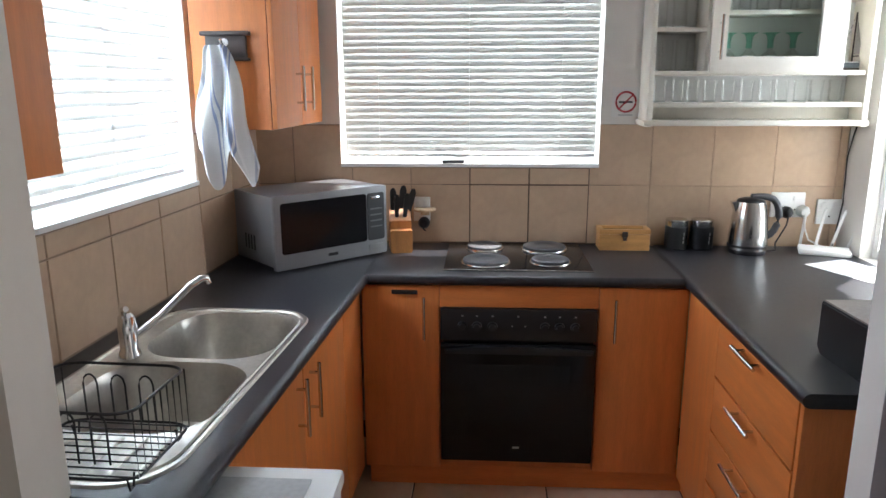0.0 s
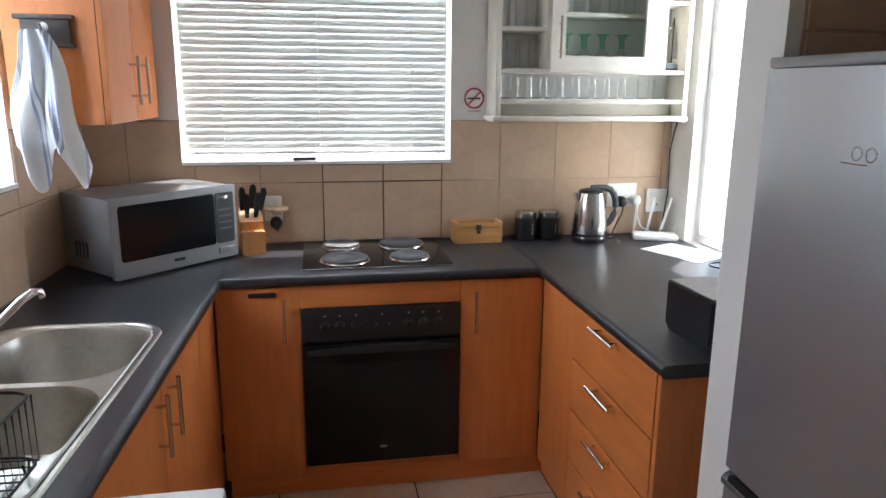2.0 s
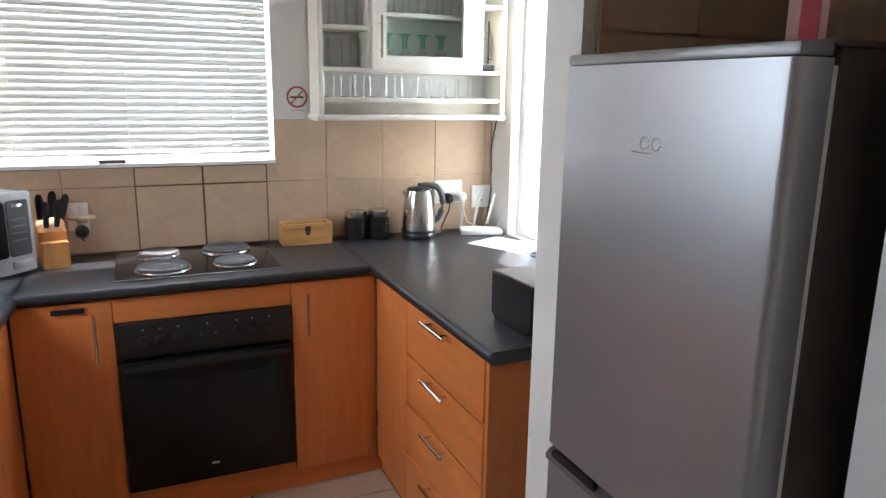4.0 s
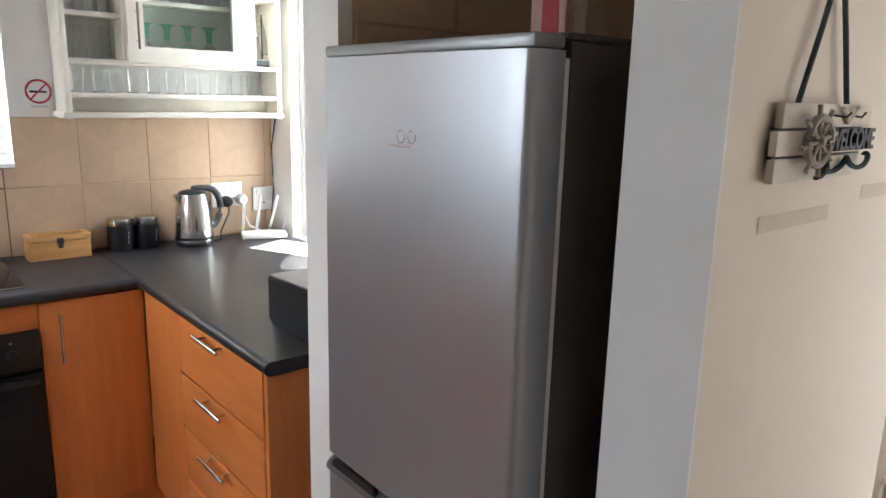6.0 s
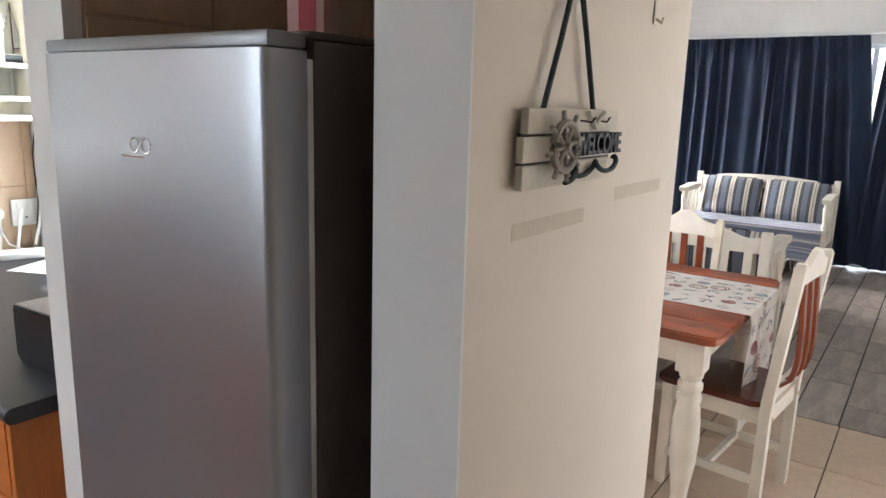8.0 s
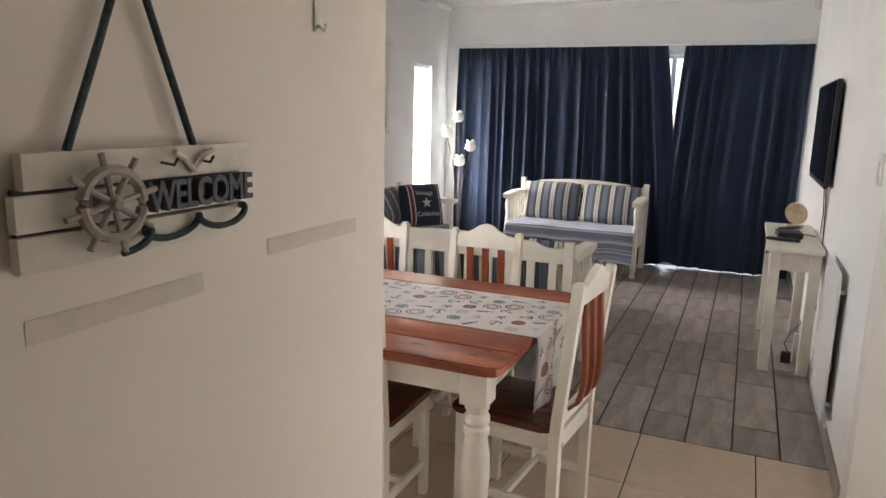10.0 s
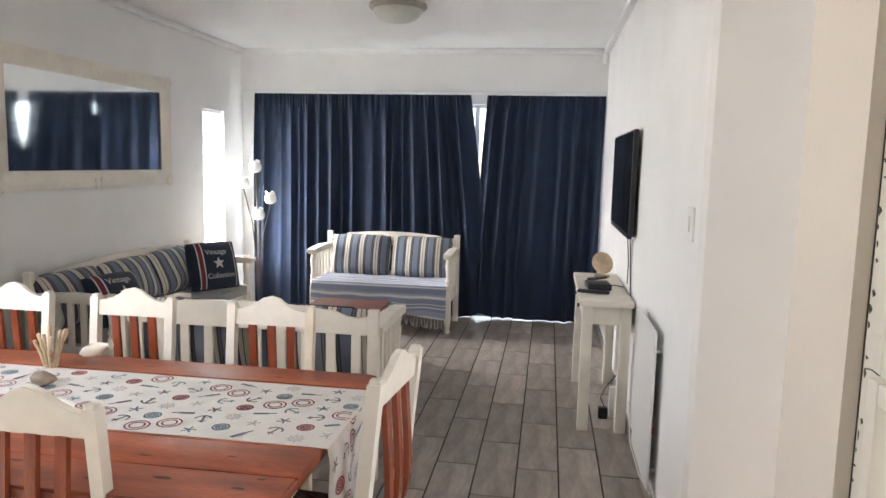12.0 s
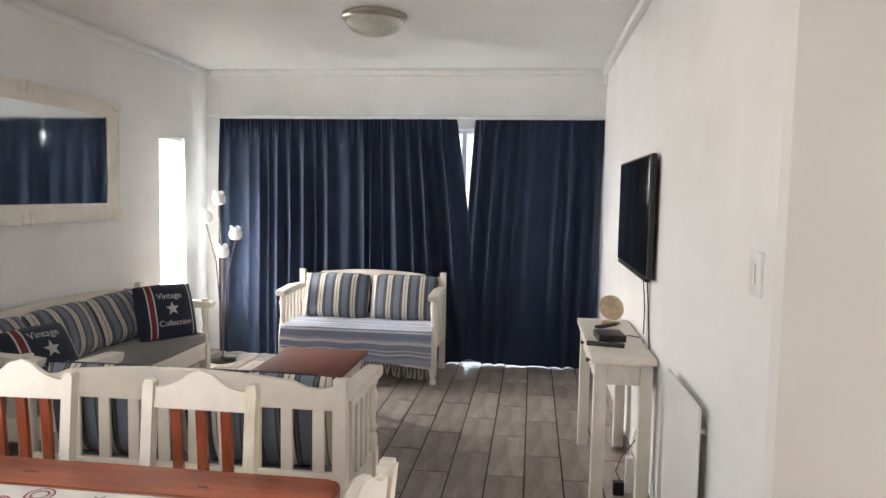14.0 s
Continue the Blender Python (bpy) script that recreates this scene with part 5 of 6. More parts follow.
for p, q in ((0, 1), (1, 3), (3, 2), (2, 0)):
    for i in range(4):
        bm.faces.new((rings[p][i], rings[p][(i + 1) % 4], rings[q][(i + 1) % 4], rings[q][i]))
d = part("door", bm, CABW, t)
part("door_pane", box(B(), 0.946, 1.307, YF - 0.013, YF - 0.010, 1.71, 2.102), GLASS, d).visible_shadow = False
bar_handle(d, (0.918, YF - 0.022, 1.70), (0.918, YF - 0.022, 1.87), (0, -0.03, 0), 0.005)


THICK = mat("thick_glass_foot", (0.50, 0.52, 0.50), 0.2)


def tumbler(m, r, h, material, label, stem=False, name="drinking_glass"):
    t = thing(name, m, label, "glass", "glasses in the white cabinet")
    if stem:
        prof = [(r, 0), (r * 1.05, h * 0.18), (r * 0.9, h * 0.42), (r * 0.3, h * 0.55), (0.006, h * 0.6), (0.006, h * 0.88), (r * 0.5, h * 0.95), (r * 1.0, h)]
        up = lathe(B(), prof[:5], 16)
        part("bowl", up, DRINK, t)
        part("stem", lathe(B(), [(0.012, h * 0.601), (0.011, h * 0.75), (0.014, h * 0.9), (r * 0.6, h * 0.965), (r, h)], 16), material, t)
    else:
        bm = lathe(B(), [(r * 0.86, 0), (r * 0.9, 0.004), (r, h)], 18)
        bm.faces.ensure_lookup_table()
        bmesh.ops.delete(bm, geom=[bm.faces[-1]], context="FACES_ONLY")
        part("cup", bm, material, t)
        part("foot", lathe(B(), [(r * 0.84, 0.001), (r * 0.86, 0.006)], 18), THICK, t)
    return t


for x in (0.70, 0.745, 0.80, 0.845):
    tumbler(pose(x, 3.04, 1.6585), 0.024, 0.125, DRINK, "tall clear drinking glass on a white shelf")
for x in (0.71, 0.78, 0.83):
    tumbler(pose(x, 3.04, 1.8285), 0.026, 0.13, DRINK, "tall clear drinking glass on a white shelf")
for i, x in enumerate((0.72, 0.80, 0.855, 0.93, 1.0, 1.08, 1.15, 1.22, 1.29, 1.36, 1.43)):
    tumbler(pose(x, 3.03 + 0.015 * (i % 2), 1.5335), 0.028, 0.09, DRINK, "short clear tumbler on the lowest white shelf")
for x in (0.985, 1.07, 1.155, 1.245):
    tumbler(pose(x, 3.04, 1.6585), 0.034, 0.15, GREEN, "upturned wine glass with green stem", True, "wine_glass")
for x in (0.97, 1.04, 1.11, 1.2, 1.27):
    tumbler(pose(x, 3.04, 1.8935), 0.028, 0.12, DRINK, "clear drinking glass behind the cabinet door")
t = thing("model_sailboat", pose(1.472, 3.03, 1.6585), "small model sailboat with grey hull", "ornament")
part("stand", box(B(), -0.045, 0.045, -0.016, 0.016, 0.0, 0.010, 0.002), GREYWOOD, t)
part("hull", prism(B(), [(-0.044, 0.024), (-0.034, 0.0105), (0.036, 0.0105), (0.052, 0.030), (-0.048, 0.030)], -0.013, 0.013, None, 0.003), mat("grey_blue_hull", (0.16, 0.19, 0.23), 0.5), t)
part("deck", box(B(), -0.047, 0.050, -0.014, 0.014, 0.0302, 0.035, 0.0015), WHITE, t, "white deck")
part("mast", tube(B(), [(0.008, 0, 0.035), (0.008, 0, 0.225)], 0.0032, 6), GREYWOOD, t)
part("boom", tube(B(), [(0.008, 0, 0.055), (0.046, 0, 0.058)], 0.002, 6), GREYWOOD, t)
part("stay", tube(B(), [(-0.046, 0, 0.036), (0.008, 0, 0.222), (0.048, 0, 0.036)], 0.0014, 5), GREYWOOD, t)
part("sail", prism(B(), [(0.013, 0.064), (0.043, 0.064), (0.013, 0.19)], -0.001, 0.001), mat("pale_grey_sail", (0.45, 0.44, 0.42), 0.9), t)
for k in range(6):
    part("shell", lathe(B(), [(0.002, 0.0), (0.006, 0.004), (0.005, 0.009), (0.001, 0.012)], 8, T((-0.040 + 0.007 * k, 0.0, 0.052 + 0.025 * k))), WHITE, t)

# no smoking sign
RED = mat("red_print", (0.45, 0.03, 0.04), 0.5)
t = thing("no_smoking_sign", pose(0.603, 3.126, 1.53), "white no smoking sticker with red ring", "sign")
part("sheet", box(B(), -0.06, 0.06, -0.0015, 0.0, -0.06, 0.065), WHITE, t)
bm = B()
tube(bm, [(0.042 * math.cos(a), -0.0025, 0.042 * math.sin(a) + 0.003) for a in (2 * math.pi * k / 36 for k in range(36))], 0.0045, 6, True)
tube(bm, [(-0.028, -0.0025, -0.026), (0.028, -0.0025, 0.032)], 0.0035, 6)
part("ring", bm, RED, t)
part("cigarette", box(B(), -0.030, 0.028, -0.0030, -0.0016, -0.002, 0.006), BLACK, t)
part("caption", box(B(), -0.03, 0.03, -0.0022, -0.0016, -0.056, -0.050), mat("faint_print", (0.5, 0.5, 0.5), 0.6), t)

# bottle on the fridge
t = thing("bottle", pose(1.10, 0.90, 1.6445), "clear bottle beside a red label carton on the fridge", "bottle")
part("glass", lathe(B(), [(0.032, 0), (0.034, 0.01), (0.034, 0.2), (0.015, 0.26), (0.014, 0.31)], 20), DRINK, t)
t = thing("carton", pose(1.08, 0.975, 1.6445, 0, 0, 20), "red and white carton standing on the fridge", "carton")
part("box", box(B(), -0.03, 0.03, -0.035, 0.035, 0, 0.24, 0.003), mat("pink_card", (0.62, 0.35, 0.30), 0.6), t)
part("print", box(B(), -0.0315, -0.030, -0.02, 0.012, 0.02, 0.22), RED, t)

# ---- welcome sign on the cream wall ----
WORN = mat("worn_white_board", (0.70, 0.66, 0.58), 0.7, var=0.12, scale=14, bump=0.2, dirt=0.3)
DARKBLUE = mat("dark_letter_paint", (0.05, 0.054, 0.066), 0.6, var=0.3, scale=30)
GREYP = mat("grey_wheel_paint", (0.36, 0.33, 0.29), 0.7, var=0.2, scale=30, bump=0.2)
sg = pose(1.121, 0.4835, 1.447) @ Matrix.Diagonal((0.985, 1, 0.905, 1))
t = thing("welcome_sign", sg, "weathered white board sign reading WELCOME with ship's wheel", "sign")
for z0, z1, x0, x1 in ((0.0, 0.036, -0.165, 0.125), (0.040, 0.077, -0.165, 0.145), (0.081, 0.118, -0.155, 0.15)):
    part("board", box(B(), x0, x1, -0.012, 0.0, z0, z1, 0.002), WORN, t)
for z in (0.038, 0.079):
    part("batten", box(B(), -0.16, 0.14, -0.004, 0.002, z - 0.003, z + 0.003), GREYWOOD, t)
bm = B()
tube(bm, [(-0.075 + 0.036 * math.cos(a), -0.028, 0.062 + 0.036 * math.sin(a)) for a in (2 * math.pi * k / 28 for k in range(28))], 0.006, 7, True)
for k in range(4):
    a = math.pi * k / 4 + 0.2
    tube(bm, [(-0.075 + 0.055 * math.cos(a), -0.028, 0.062 + 0.055 * math.sin(a)), (-0.075 - 0.055 * math.cos(a), -0.028, 0.062 - 0.055 * math.sin(a))], 0.0035, 7)
lathe(bm, [(0.010, 0), (0.010, 0.012), (0.005, 0.018)], 14, T((-0.075, -0.018, 0.062)) @ Matrix.Rotation(radians(90), 4, "X"))
box(bm, -0.085, -0.065, -0.022, -0.012, 0.052, 0.072)
part("ships_wheel", bm, GREYP, t)


def letters(text, size, depth, m, material, parent, name="lettering", bold=0.0, spacing=1.0):
    cu = bpy.data.curves.new(name, "FONT")
    cu.body, cu.size, cu.extrude, cu.offset, cu.align_x, cu.align_y, cu.space_character = text, size, depth, bold, "CENTER", "CENTER", spacing
    tmp = bpy.data.objects.new(name, cu)
    me = bpy.data.meshes.new_from_object(tmp)
    bpy.data.objects.remove(tmp)
    me.materials.clear()
    me.materials.append(material)
    ob = new(name, me)
    ob.parent = parent
    ob.matrix_basis = m
    return ob


letters("WELCOME", 0.048, 0.006, pose(0.058, -0.018, 0.060, 90, 0, 0) @ Matrix.Diagonal((0.74, 1, 1, 1)), DARKBLUE, t, "lettering", 0.0012, 0.95)
bm = B()
pts = []
for k in range(60):
    q = k / 59
    x, a = -0.065 + 0.20 * q, 5.3 * math.pi * q
    pts.append((x + 0.016 * math.sin(a), -0.021 - 0.005 * math.cos(0.5 * a), 0.016 + 0.012 * q - 0.010 * math.cos(a)))
tube(bm, pts, 0.0042, 8)
part("rope_wave", bm, ROPE, t, "teal rope wave")
for x in (0.005, 0.06):
    part("hook", tube(B(), [(x, -0.012, 0.10), (x, -0.03, 0.098), (x, -0.035, 0.106)], 0.0018, 6), GREYWOOD, t)
bm = B()
for s in (-1, 1):
    tube(bm, [(0.048, -0.016, 0.088), (0.048 + s * 0.014, -0.018, 0.104), (0.048 + s * 0.03, -0.018, 0.112)], 0.004, 7)
part("seagull", bm, WORN, t)
part("hanging_rope", tube(B(), [(-0.105, -0.006, 0.118), (-0.06, -0.006, 0.23), (-0.028, -0.004, 0.31), (-0.018, -0.003, 0.318), (-0.006, -0.004, 0.31), (0.02, -0.006, 0.23), (0.06, -0.006, 0.118)], 0.0042, 8), ROPE, t)
t = thing("nail", pose(1.104, 0.4895, 1.730), "small nail that holds the sign's rope", "nail")
part("shank", tube(B(), [(0, 0.0, 0), (0, -0.02, 0.0)], 0.002, 6), GREYWOOD, t)
t = thing("wall_hook", pose(1.45, 0.4895, 1.725), "small clear adhesive hook on the cream wall", "hook")
part("plate", box(B(), -0.009, 0.009, -0.003, 0, -0.02, 0.03, 0.001), WORN, t)
part("hook", tube(B(), [(0.0, -0.003, -0.01), (0.0, -0.014, -0.018), (0.0, -0.016, -0.008)], 0.003, 6), WORN, t)
SCUFF = mat("old_tape_mark", (0.66, 0.59, 0.50), 0.8, var=0.08)
for x0, x1, z in ((0.97, 1.20, 1.388), (1.325, 1.56, 1.41)):
    t = thing("tape_mark", pose((x0 + x1) / 2, 0.4895, z), "faded strip of old tape on the cream wall", "tape")
    part("strip", box(B(), -(x1 - x0) / 2, (x1 - x0) / 2, -0.0003, 0, -0.012, 0.012), SCUFF, t)
# alcove tiles
wa = wall("wall_tiling", PALEGROUT, "beige tiling inside the fridge alcove", (1.552, 1.5599, 0.643, 1.28, 0, 2.11), (0.93, 1.552, 0.6381, 0.643, 0, 2.11), (0.83, 1.552, 1.280, 1.2859, 0, 2.11))

# ---- living room things ----
# mirror
t = thing("wall_mirror", pose(5.90, 3.296, 1.835), "large wall mirror in a carved white frame", "mirror")
MW, MH = 1.00, 0.335
part("glass", box(B(), -MW + 0.12, MW - 0.12, -0.012, -0.006, -MH, MH), MIRROR, t)
prof = [(0.0, -0.016), (0.02, -0.026), (0.05, -0.032), (0.08, -0.04), (0.105, -0.045), (0.125, -0.038), (0.13, -0.002)]


def mitred(bm, w, h, prof):
    loops = []
    for o, y in prof:
        loops.append([bm.verts.new((sx * (w + o), y, sz * (h + o))) for sx, sz in ((-1, -1), (1, -1), (1, 1), (-1, 1))])
    for a, b in zip(loops, loops[1:]):
        for i in range(4):
            bm.faces.new((a[i], a[(i + 1) % 4], b[(i + 1) % 4], b[i]))
    for i in range(4):
        bm.faces.new((loops[0][i], loops[0][(i + 1) % 4], loops[-1][(i + 1) % 4], loops[-1][i]))
    return bm


part("frame", mitred(B(), MW - 0.125, MH - 0.005, prof), WHITEWOOD, t)
for sx, sz in ((-1, -1), (1, -1), (1, 1), (-1, 1), (0, 1), (0, -1)):
    bm = B()
    for k in range(5):
        a = k * 1.256
        lathe(bm, [(0.028, 0), (0.024, 0.010), (0.010, 0.016)], 12, T((sx * (MW - 0.04) + 0.03 * math.cos(a) * (2 if sx == 0 else 1), -0.038, sz * (MH + 0.085) + 0.022 * math.sin(a))) @ Matrix.Rotation(radians(90), 4, "X"))
    part("carving", bm, WHITEWOOD, t)

# television
t = thing("television", pose(6.11, -0.60, 1.520), "flat black television mounted on the white wall", "television")
part("body", box(B(), -0.63, 0.63, 0.022, 0.052, -0.325, 0.332, 0.008), BLACK, t)
part("screen", box(B(), -0.615, 0.615, 0.0522, 0.0545, -0.31, 0.32, 0.001), BLACKGLASS, t)
part("chin", box(B(), -0.60, 0.60, 0.028, 0.055, -0.34, -0.3255, 0.004), BLACK, t)
part("mount", box(B(), -0.2, 0.2, 0.002, 0.0215, -0.15, 0.15, 0.003), BLACK, t)
t = thing("cable", pose(0, 0, 0), "black television leads hanging down the wall", "cable")
part("cord", tube(B(), [(5.62, -0.575, 1.17), (5.62, -0.585, 1.05), (5.60, -0.588, 0.95), (5.56, -0.588, 0.84), (5.50, -0.592, 0.65), (5.5, -0.592, 0.40)], 0.004, 7), BLACK, t)
part("cord", tube(B(), [(5.75, -0.575, 1.17), (5.75, -0.588, 1.0), (5.76, -0.588, 0.86)], 0.0035, 7), BLACK, t)
t = thing("cable_trunking", pose(0, 0, 0), "narrow white cable trunking below the television", "trunking")
part("channel", box(B(), 5.65, 5.685, -0.599, -0.585, 0.3, 1.17, 0.002), WHITE, t)
t = thing("extension_block", pose(5.62, -0.50, 0), "white power strip with black charger under console", "power strip")
part("strip", box(B(), -0.02, 0.03, -0.04, 0.0, 0.002, 0.20, 0.006), WHITE, t)
part("charger", box(B(), -0.06, -0.015, 0.01, 0.07, 0.0, 0.075, 0.006), BLACK, t)
part("lead", tube(B(), [(-0.04, 0.03, 0.075), (-0.06, 0.06, 0.14), (-0.02, 0.03, 0.20), (0.03, -0.06, 0.30), (0.03, -0.085, 0.42)], 0.003, 6), BLACK, t)
part("lead", tube(B(), [(0.01, -0.02, 0.20), (0.04, -0.05, 0.32), (0.02, -0.08, 0.5)], 0.004, 6), WHITE, t)

# on the console
t = thing("clock", pose(6.22, -0.46, 0.8255, 0, 0, 60), "round wooden disc clock on a small stand", "clock")
m = T((0, 0, 0.105)) @ Matrix.Rotation(radians(80), 4, "X")
part("disc", lathe(B(), [(0.078, -0.010), (0.082, 0.0), (0.078, 0.010)], 32, m), DRIFT, t)
part("face", lathe(B(), [(0.058, 0.0102), (0.058, 0.0125)], 28, m), mat("pale_clock_face", (0.62, 0.52, 0.36), 0.6), t)
part("pointer", box(B(), -0.002, 0.002, -0.016, -0.013, 0.10, 0.145), GREYWOOD, t)
part("foot", box(B(), -0.05, 0.05, -0.025, 0.025, 0.0, 0.02, 0.004), DRIFT, t)
t = thing("remote_control", pose(6.12, -0.42, 0.8255, 0, 0, -40), "black remote control lying on the console", "remote", "remotes on the console")
part("case", box(B(), -0.09, 0.09, -0.022, 0.022, 0, 0.018, 0.006), BLACK, t)
t = thing("set_top_box", pose(5.74, -0.40, 0.8255, 0, 0, 5), "small black decoder box on the console", "decoder")
part("case", box(B(), -0.09, 0.09, -0.075, 0.075, 0.002, 0.04, 0.005), BLACK, t)
part("lead", tube(B(), [(0.0, -0.075, 0.02), (0.02, -0.12, 0.02), (0.04, -0.16, 0.01), (0.05, -0.18, 0.005)], 0.003, 6), BLACK, t)
t = thing("remote_control", pose(5.55, -0.36, 0.8255, 0, 0, 78), "black remote control beside the decoder box", "remote", "remotes on the console")
part("case", box(B(), -0.10, 0.10, -0.024, 0.024, 0, 0.02, 0.007), BLACK, t)

# panel heater
t = thing("panel_heater", pose(4.60, -0.60, 0), "thin white panel heater standing off the wall", "heater")
part("panel", prism(B(), rounded(0.60, 0.76, 0.02, 4, 0, 0.50), 0.032, 0.042, None, 0.002), WHITE, t)
for x in (-0.24, 0.24):
    for z in (0.2, 0.78):
        part("spacer", lathe(B(), [(0.012, 0), (0.012, 0.032)], 10, T((x, 0.0, z)) @ Matrix.Rotation(radians(-90), 4, "X")), WHITE, t)
part("switch", box(B(), -0.298, -0.284, 0.024, 0.0315, 0.40, 0.43, 0.002), RED, t)
part("lead", tube(B(), [(-0.28, 0.03, 0.15), (-0.25, 0.01, 0.08), (0.1, 0.02, 0.03), (0.5, 0.02, 0.03), (0.75, 0.012, 0.2)], 0.0035, 6), WHITE, t)

# switch, sensor
t = thing("light_switch", pose(3.87, -0.60, 1.41), "white light switch plate on the wall", "switch")
part("plate", box(B(), -0.05, 0.05, 0.0, 0.010, -0.065, 0.065, 0.004), WHITE, t)
part("rocker", box(B(), -0.012, 0.012, 0.010, 0.016, -0.03, 0.03, 0.003), WHITE, t)
t = thing("alarm_sensor", pose(8.43, -0.57, 2.70, 0, 0, 45), "small white alarm sensor in the corner", "sensor")
part("case", box(B(), -0.03, 0.03, -0.03, 0.025, -0.05, 0.05, 0.012), WHITE, t)

# ceiling light
t = thing("ceiling_light", pose(6.40, 1.12, 2.80), "round ceiling light with silver rim and frosted bowl", "ceiling light")
part("rim", lathe(B(), [(0.19, 0), (0.215, -0.01), (0.22, -0.03), (0.205, -0.045), (0.19, -0.05), (0.19, -0.04)], 40), mat("aged_silver_rim", (0.45, 0.42, 0.36), 0.35, 0.8), t)
part("bowl", lathe(B(), [(0.188, -0.048), (0.178, -0.075), (0.145, -0.110), (0.085, -0.135), (0.01, -0.145)], 40), mat("frosted_glass_bowl", (0.55, 0.56, 0.50), 0.3), t)

# floor lamp
t = thing("floor_lamp", pose(8.0, 2.93, 0), "floor lamp with four white tulip shades", "lamp")
part("base", lathe(B(), [(0.12, 0), (0.12, 0.015), (0.03, 0.03), (0.012, 0.05)], 28), BLACK, t)
TULIP = mat("white_tulip_glass", (0.85, 0.84, 0.82), 0.25)
for x, y, z in ((-0.05, 0.005, 1.49), (-0.05, 0.135, 1.32), (-0.05, -0.155, 1.17), (-0.06, -0.032, 1.0)):
    s = part("stem", tube(B(), [(0, 0, 0.04), (x * 0.12, y * 0.12, 0.45), (x * 0.4, y * 0.4, z * 0.72), (x, y, z - 0.01)], 0.006, 8), GREYWOOD, t)
    bm = B()
    rings = []
    for r, dz in ((0.015, -0.01), (0.045, 0.0), (0.060, 0.03), (0.058, 0.065), (0.046, 0.09), (0.052, 0.115)):
        rings.append([bm.verts.new((x + r * math.cos(a), y + r * math.sin(a), z + dz + (0.012 * math.cos(5 * a) if dz > 0.1 else 0))) for a in (2 * math.pi * k / 25 for k in range(25))])
    for a, b in zip(rings, rings[1:]):
        for i in range(25):
            bm.faces.new((a[i], a[(i + 1) % 25], b[(i + 1) % 25], b[i]))
    bm.faces.new(rings[0][::-1])
    part("shade", bm, TULIP, s)
# small lamp-like ornament at the narrow window
t = thing("window_ornament", pose(7.88, 3.36, 0.695), "small pale table lamp on the narrow window sill", "ornament")
part("stem", lathe(B(), [(0.03, 0), (0.03, 0.01), (0.014, 0.02), (0.018, 0.1), (0.012, 0.2), (0.018, 0.26), (0.01, 0.30)], 16), DRIFT, t)
part("shade", lathe(B(), [(0.055, 0.29), (0.04, 0.40), (0.038, 0.40)], 18), mat("pale_shade", (0.6, 0.5, 0.42), 0.8), t)
wall("window_sill", WHITE, "white sill of the narrow window", (NX0, NX1, 3.29, 3.40, NZ0 - 0.001, NZ0 + 0.013))

# throw over the bench
FRINGE = mat("fringe_thread", (0.62, 0.60, 0.57), 0.9, var=0.1)
t = thing("throw_blanket", b1, "blue and white striped throw with fringe over bench", "blanket")


def throw(u, v):
    x = -0.66 + 1.32 * u
    d = v * 0.86
    z0 = 0.4675
    if d < 0.52:
        y, z = 0.50 - d, z0 + 0.003 * math.sin(14 * x + 9 * d)
    else:
        a = min(1.0, (d - 0.52) / 0.05)
        drop = max(0.0, d - 0.545)
        y = -0.02 - 0.022 * math.sin(a * math.pi / 2) - 0.010 * (1 + math.sin(17 * x)) * min(1, drop * 4)
        z = z0 - 0.02 * (1 - math.cos(a * math.pi / 2)) - drop * (0.52 + 0.45 * u)
    return (x, y, z)


part("cloth", sheet(B(), throw, 60, 50, 0.004), THROW, t)
rs = random.Random(4)
for i in range(42):
    x = -0.65 + 1.30 * i / 41
    p = Vector(throw((x + 0.66) / 1.32, 1.0))
    part("tassel", tube(B(), [p + Vector((0, 0, 0.004)), p + Vector((rs.uniform(-0.008, 0.008), rs.uniform(-0.006, 0.006), -0.05)), p + Vector((rs.uniform(-0.016, 0.016), rs.uniform(-0.008, 0.008), -0.095))], 0.0045, 5), FRINGE, t)

# navy pillows with lettering
PALE = mat("pale_print_on_cloth", (0.62, 0.60, 0.58), 0.9)
REDB = mat("dark_red_band", (0.20, 0.025, 0.03), 0.9)


def star(bm, r, m):
    o = [((r if k % 2 == 0 else r * 0.42) * math.sin(math.pi * k / 5), (r if k % 2 == 0 else r * 0.42) * math.cos(math.pi * k / 5)) for k in range(10)]
    return prism(bm, o, -0.0015, 0.0015, m)


def bulge(x, z, w, h, d):
    u, v = 2 * x / w, 2 * z / h
    return d / 2 * max(0.0, (1 - abs(u) ** 3) * (1 - abs(v) ** 3)) ** 0.55


def wrap(ob, w, h, d, lift=0.003):
    """Lays the flat print ob (x-z plane, local) on the pillow's stuffed face."""
    for v in ob.data.vertices:
        c = ob.matrix_basis @ v.co
        v.co = ob.matrix_basis.inverted() @ Vector((c.x, -bulge(c.x, c.z - h / 2, w, h, d) * 1.06 - lift + min(0.0, c.y) * 0.2, c.z))


def band(x0, x1, w, h, d, lift):
    def fn(u, v):
        x = x0 + (x1 - x0) * u
        z = (v - 0.5) * h * 0.93
        return (x, -bulge(x, z, w, h, d) * 1.06 - lift, h / 2 + z)
    return sheet(B(), fn, 3, 24, 0.001)


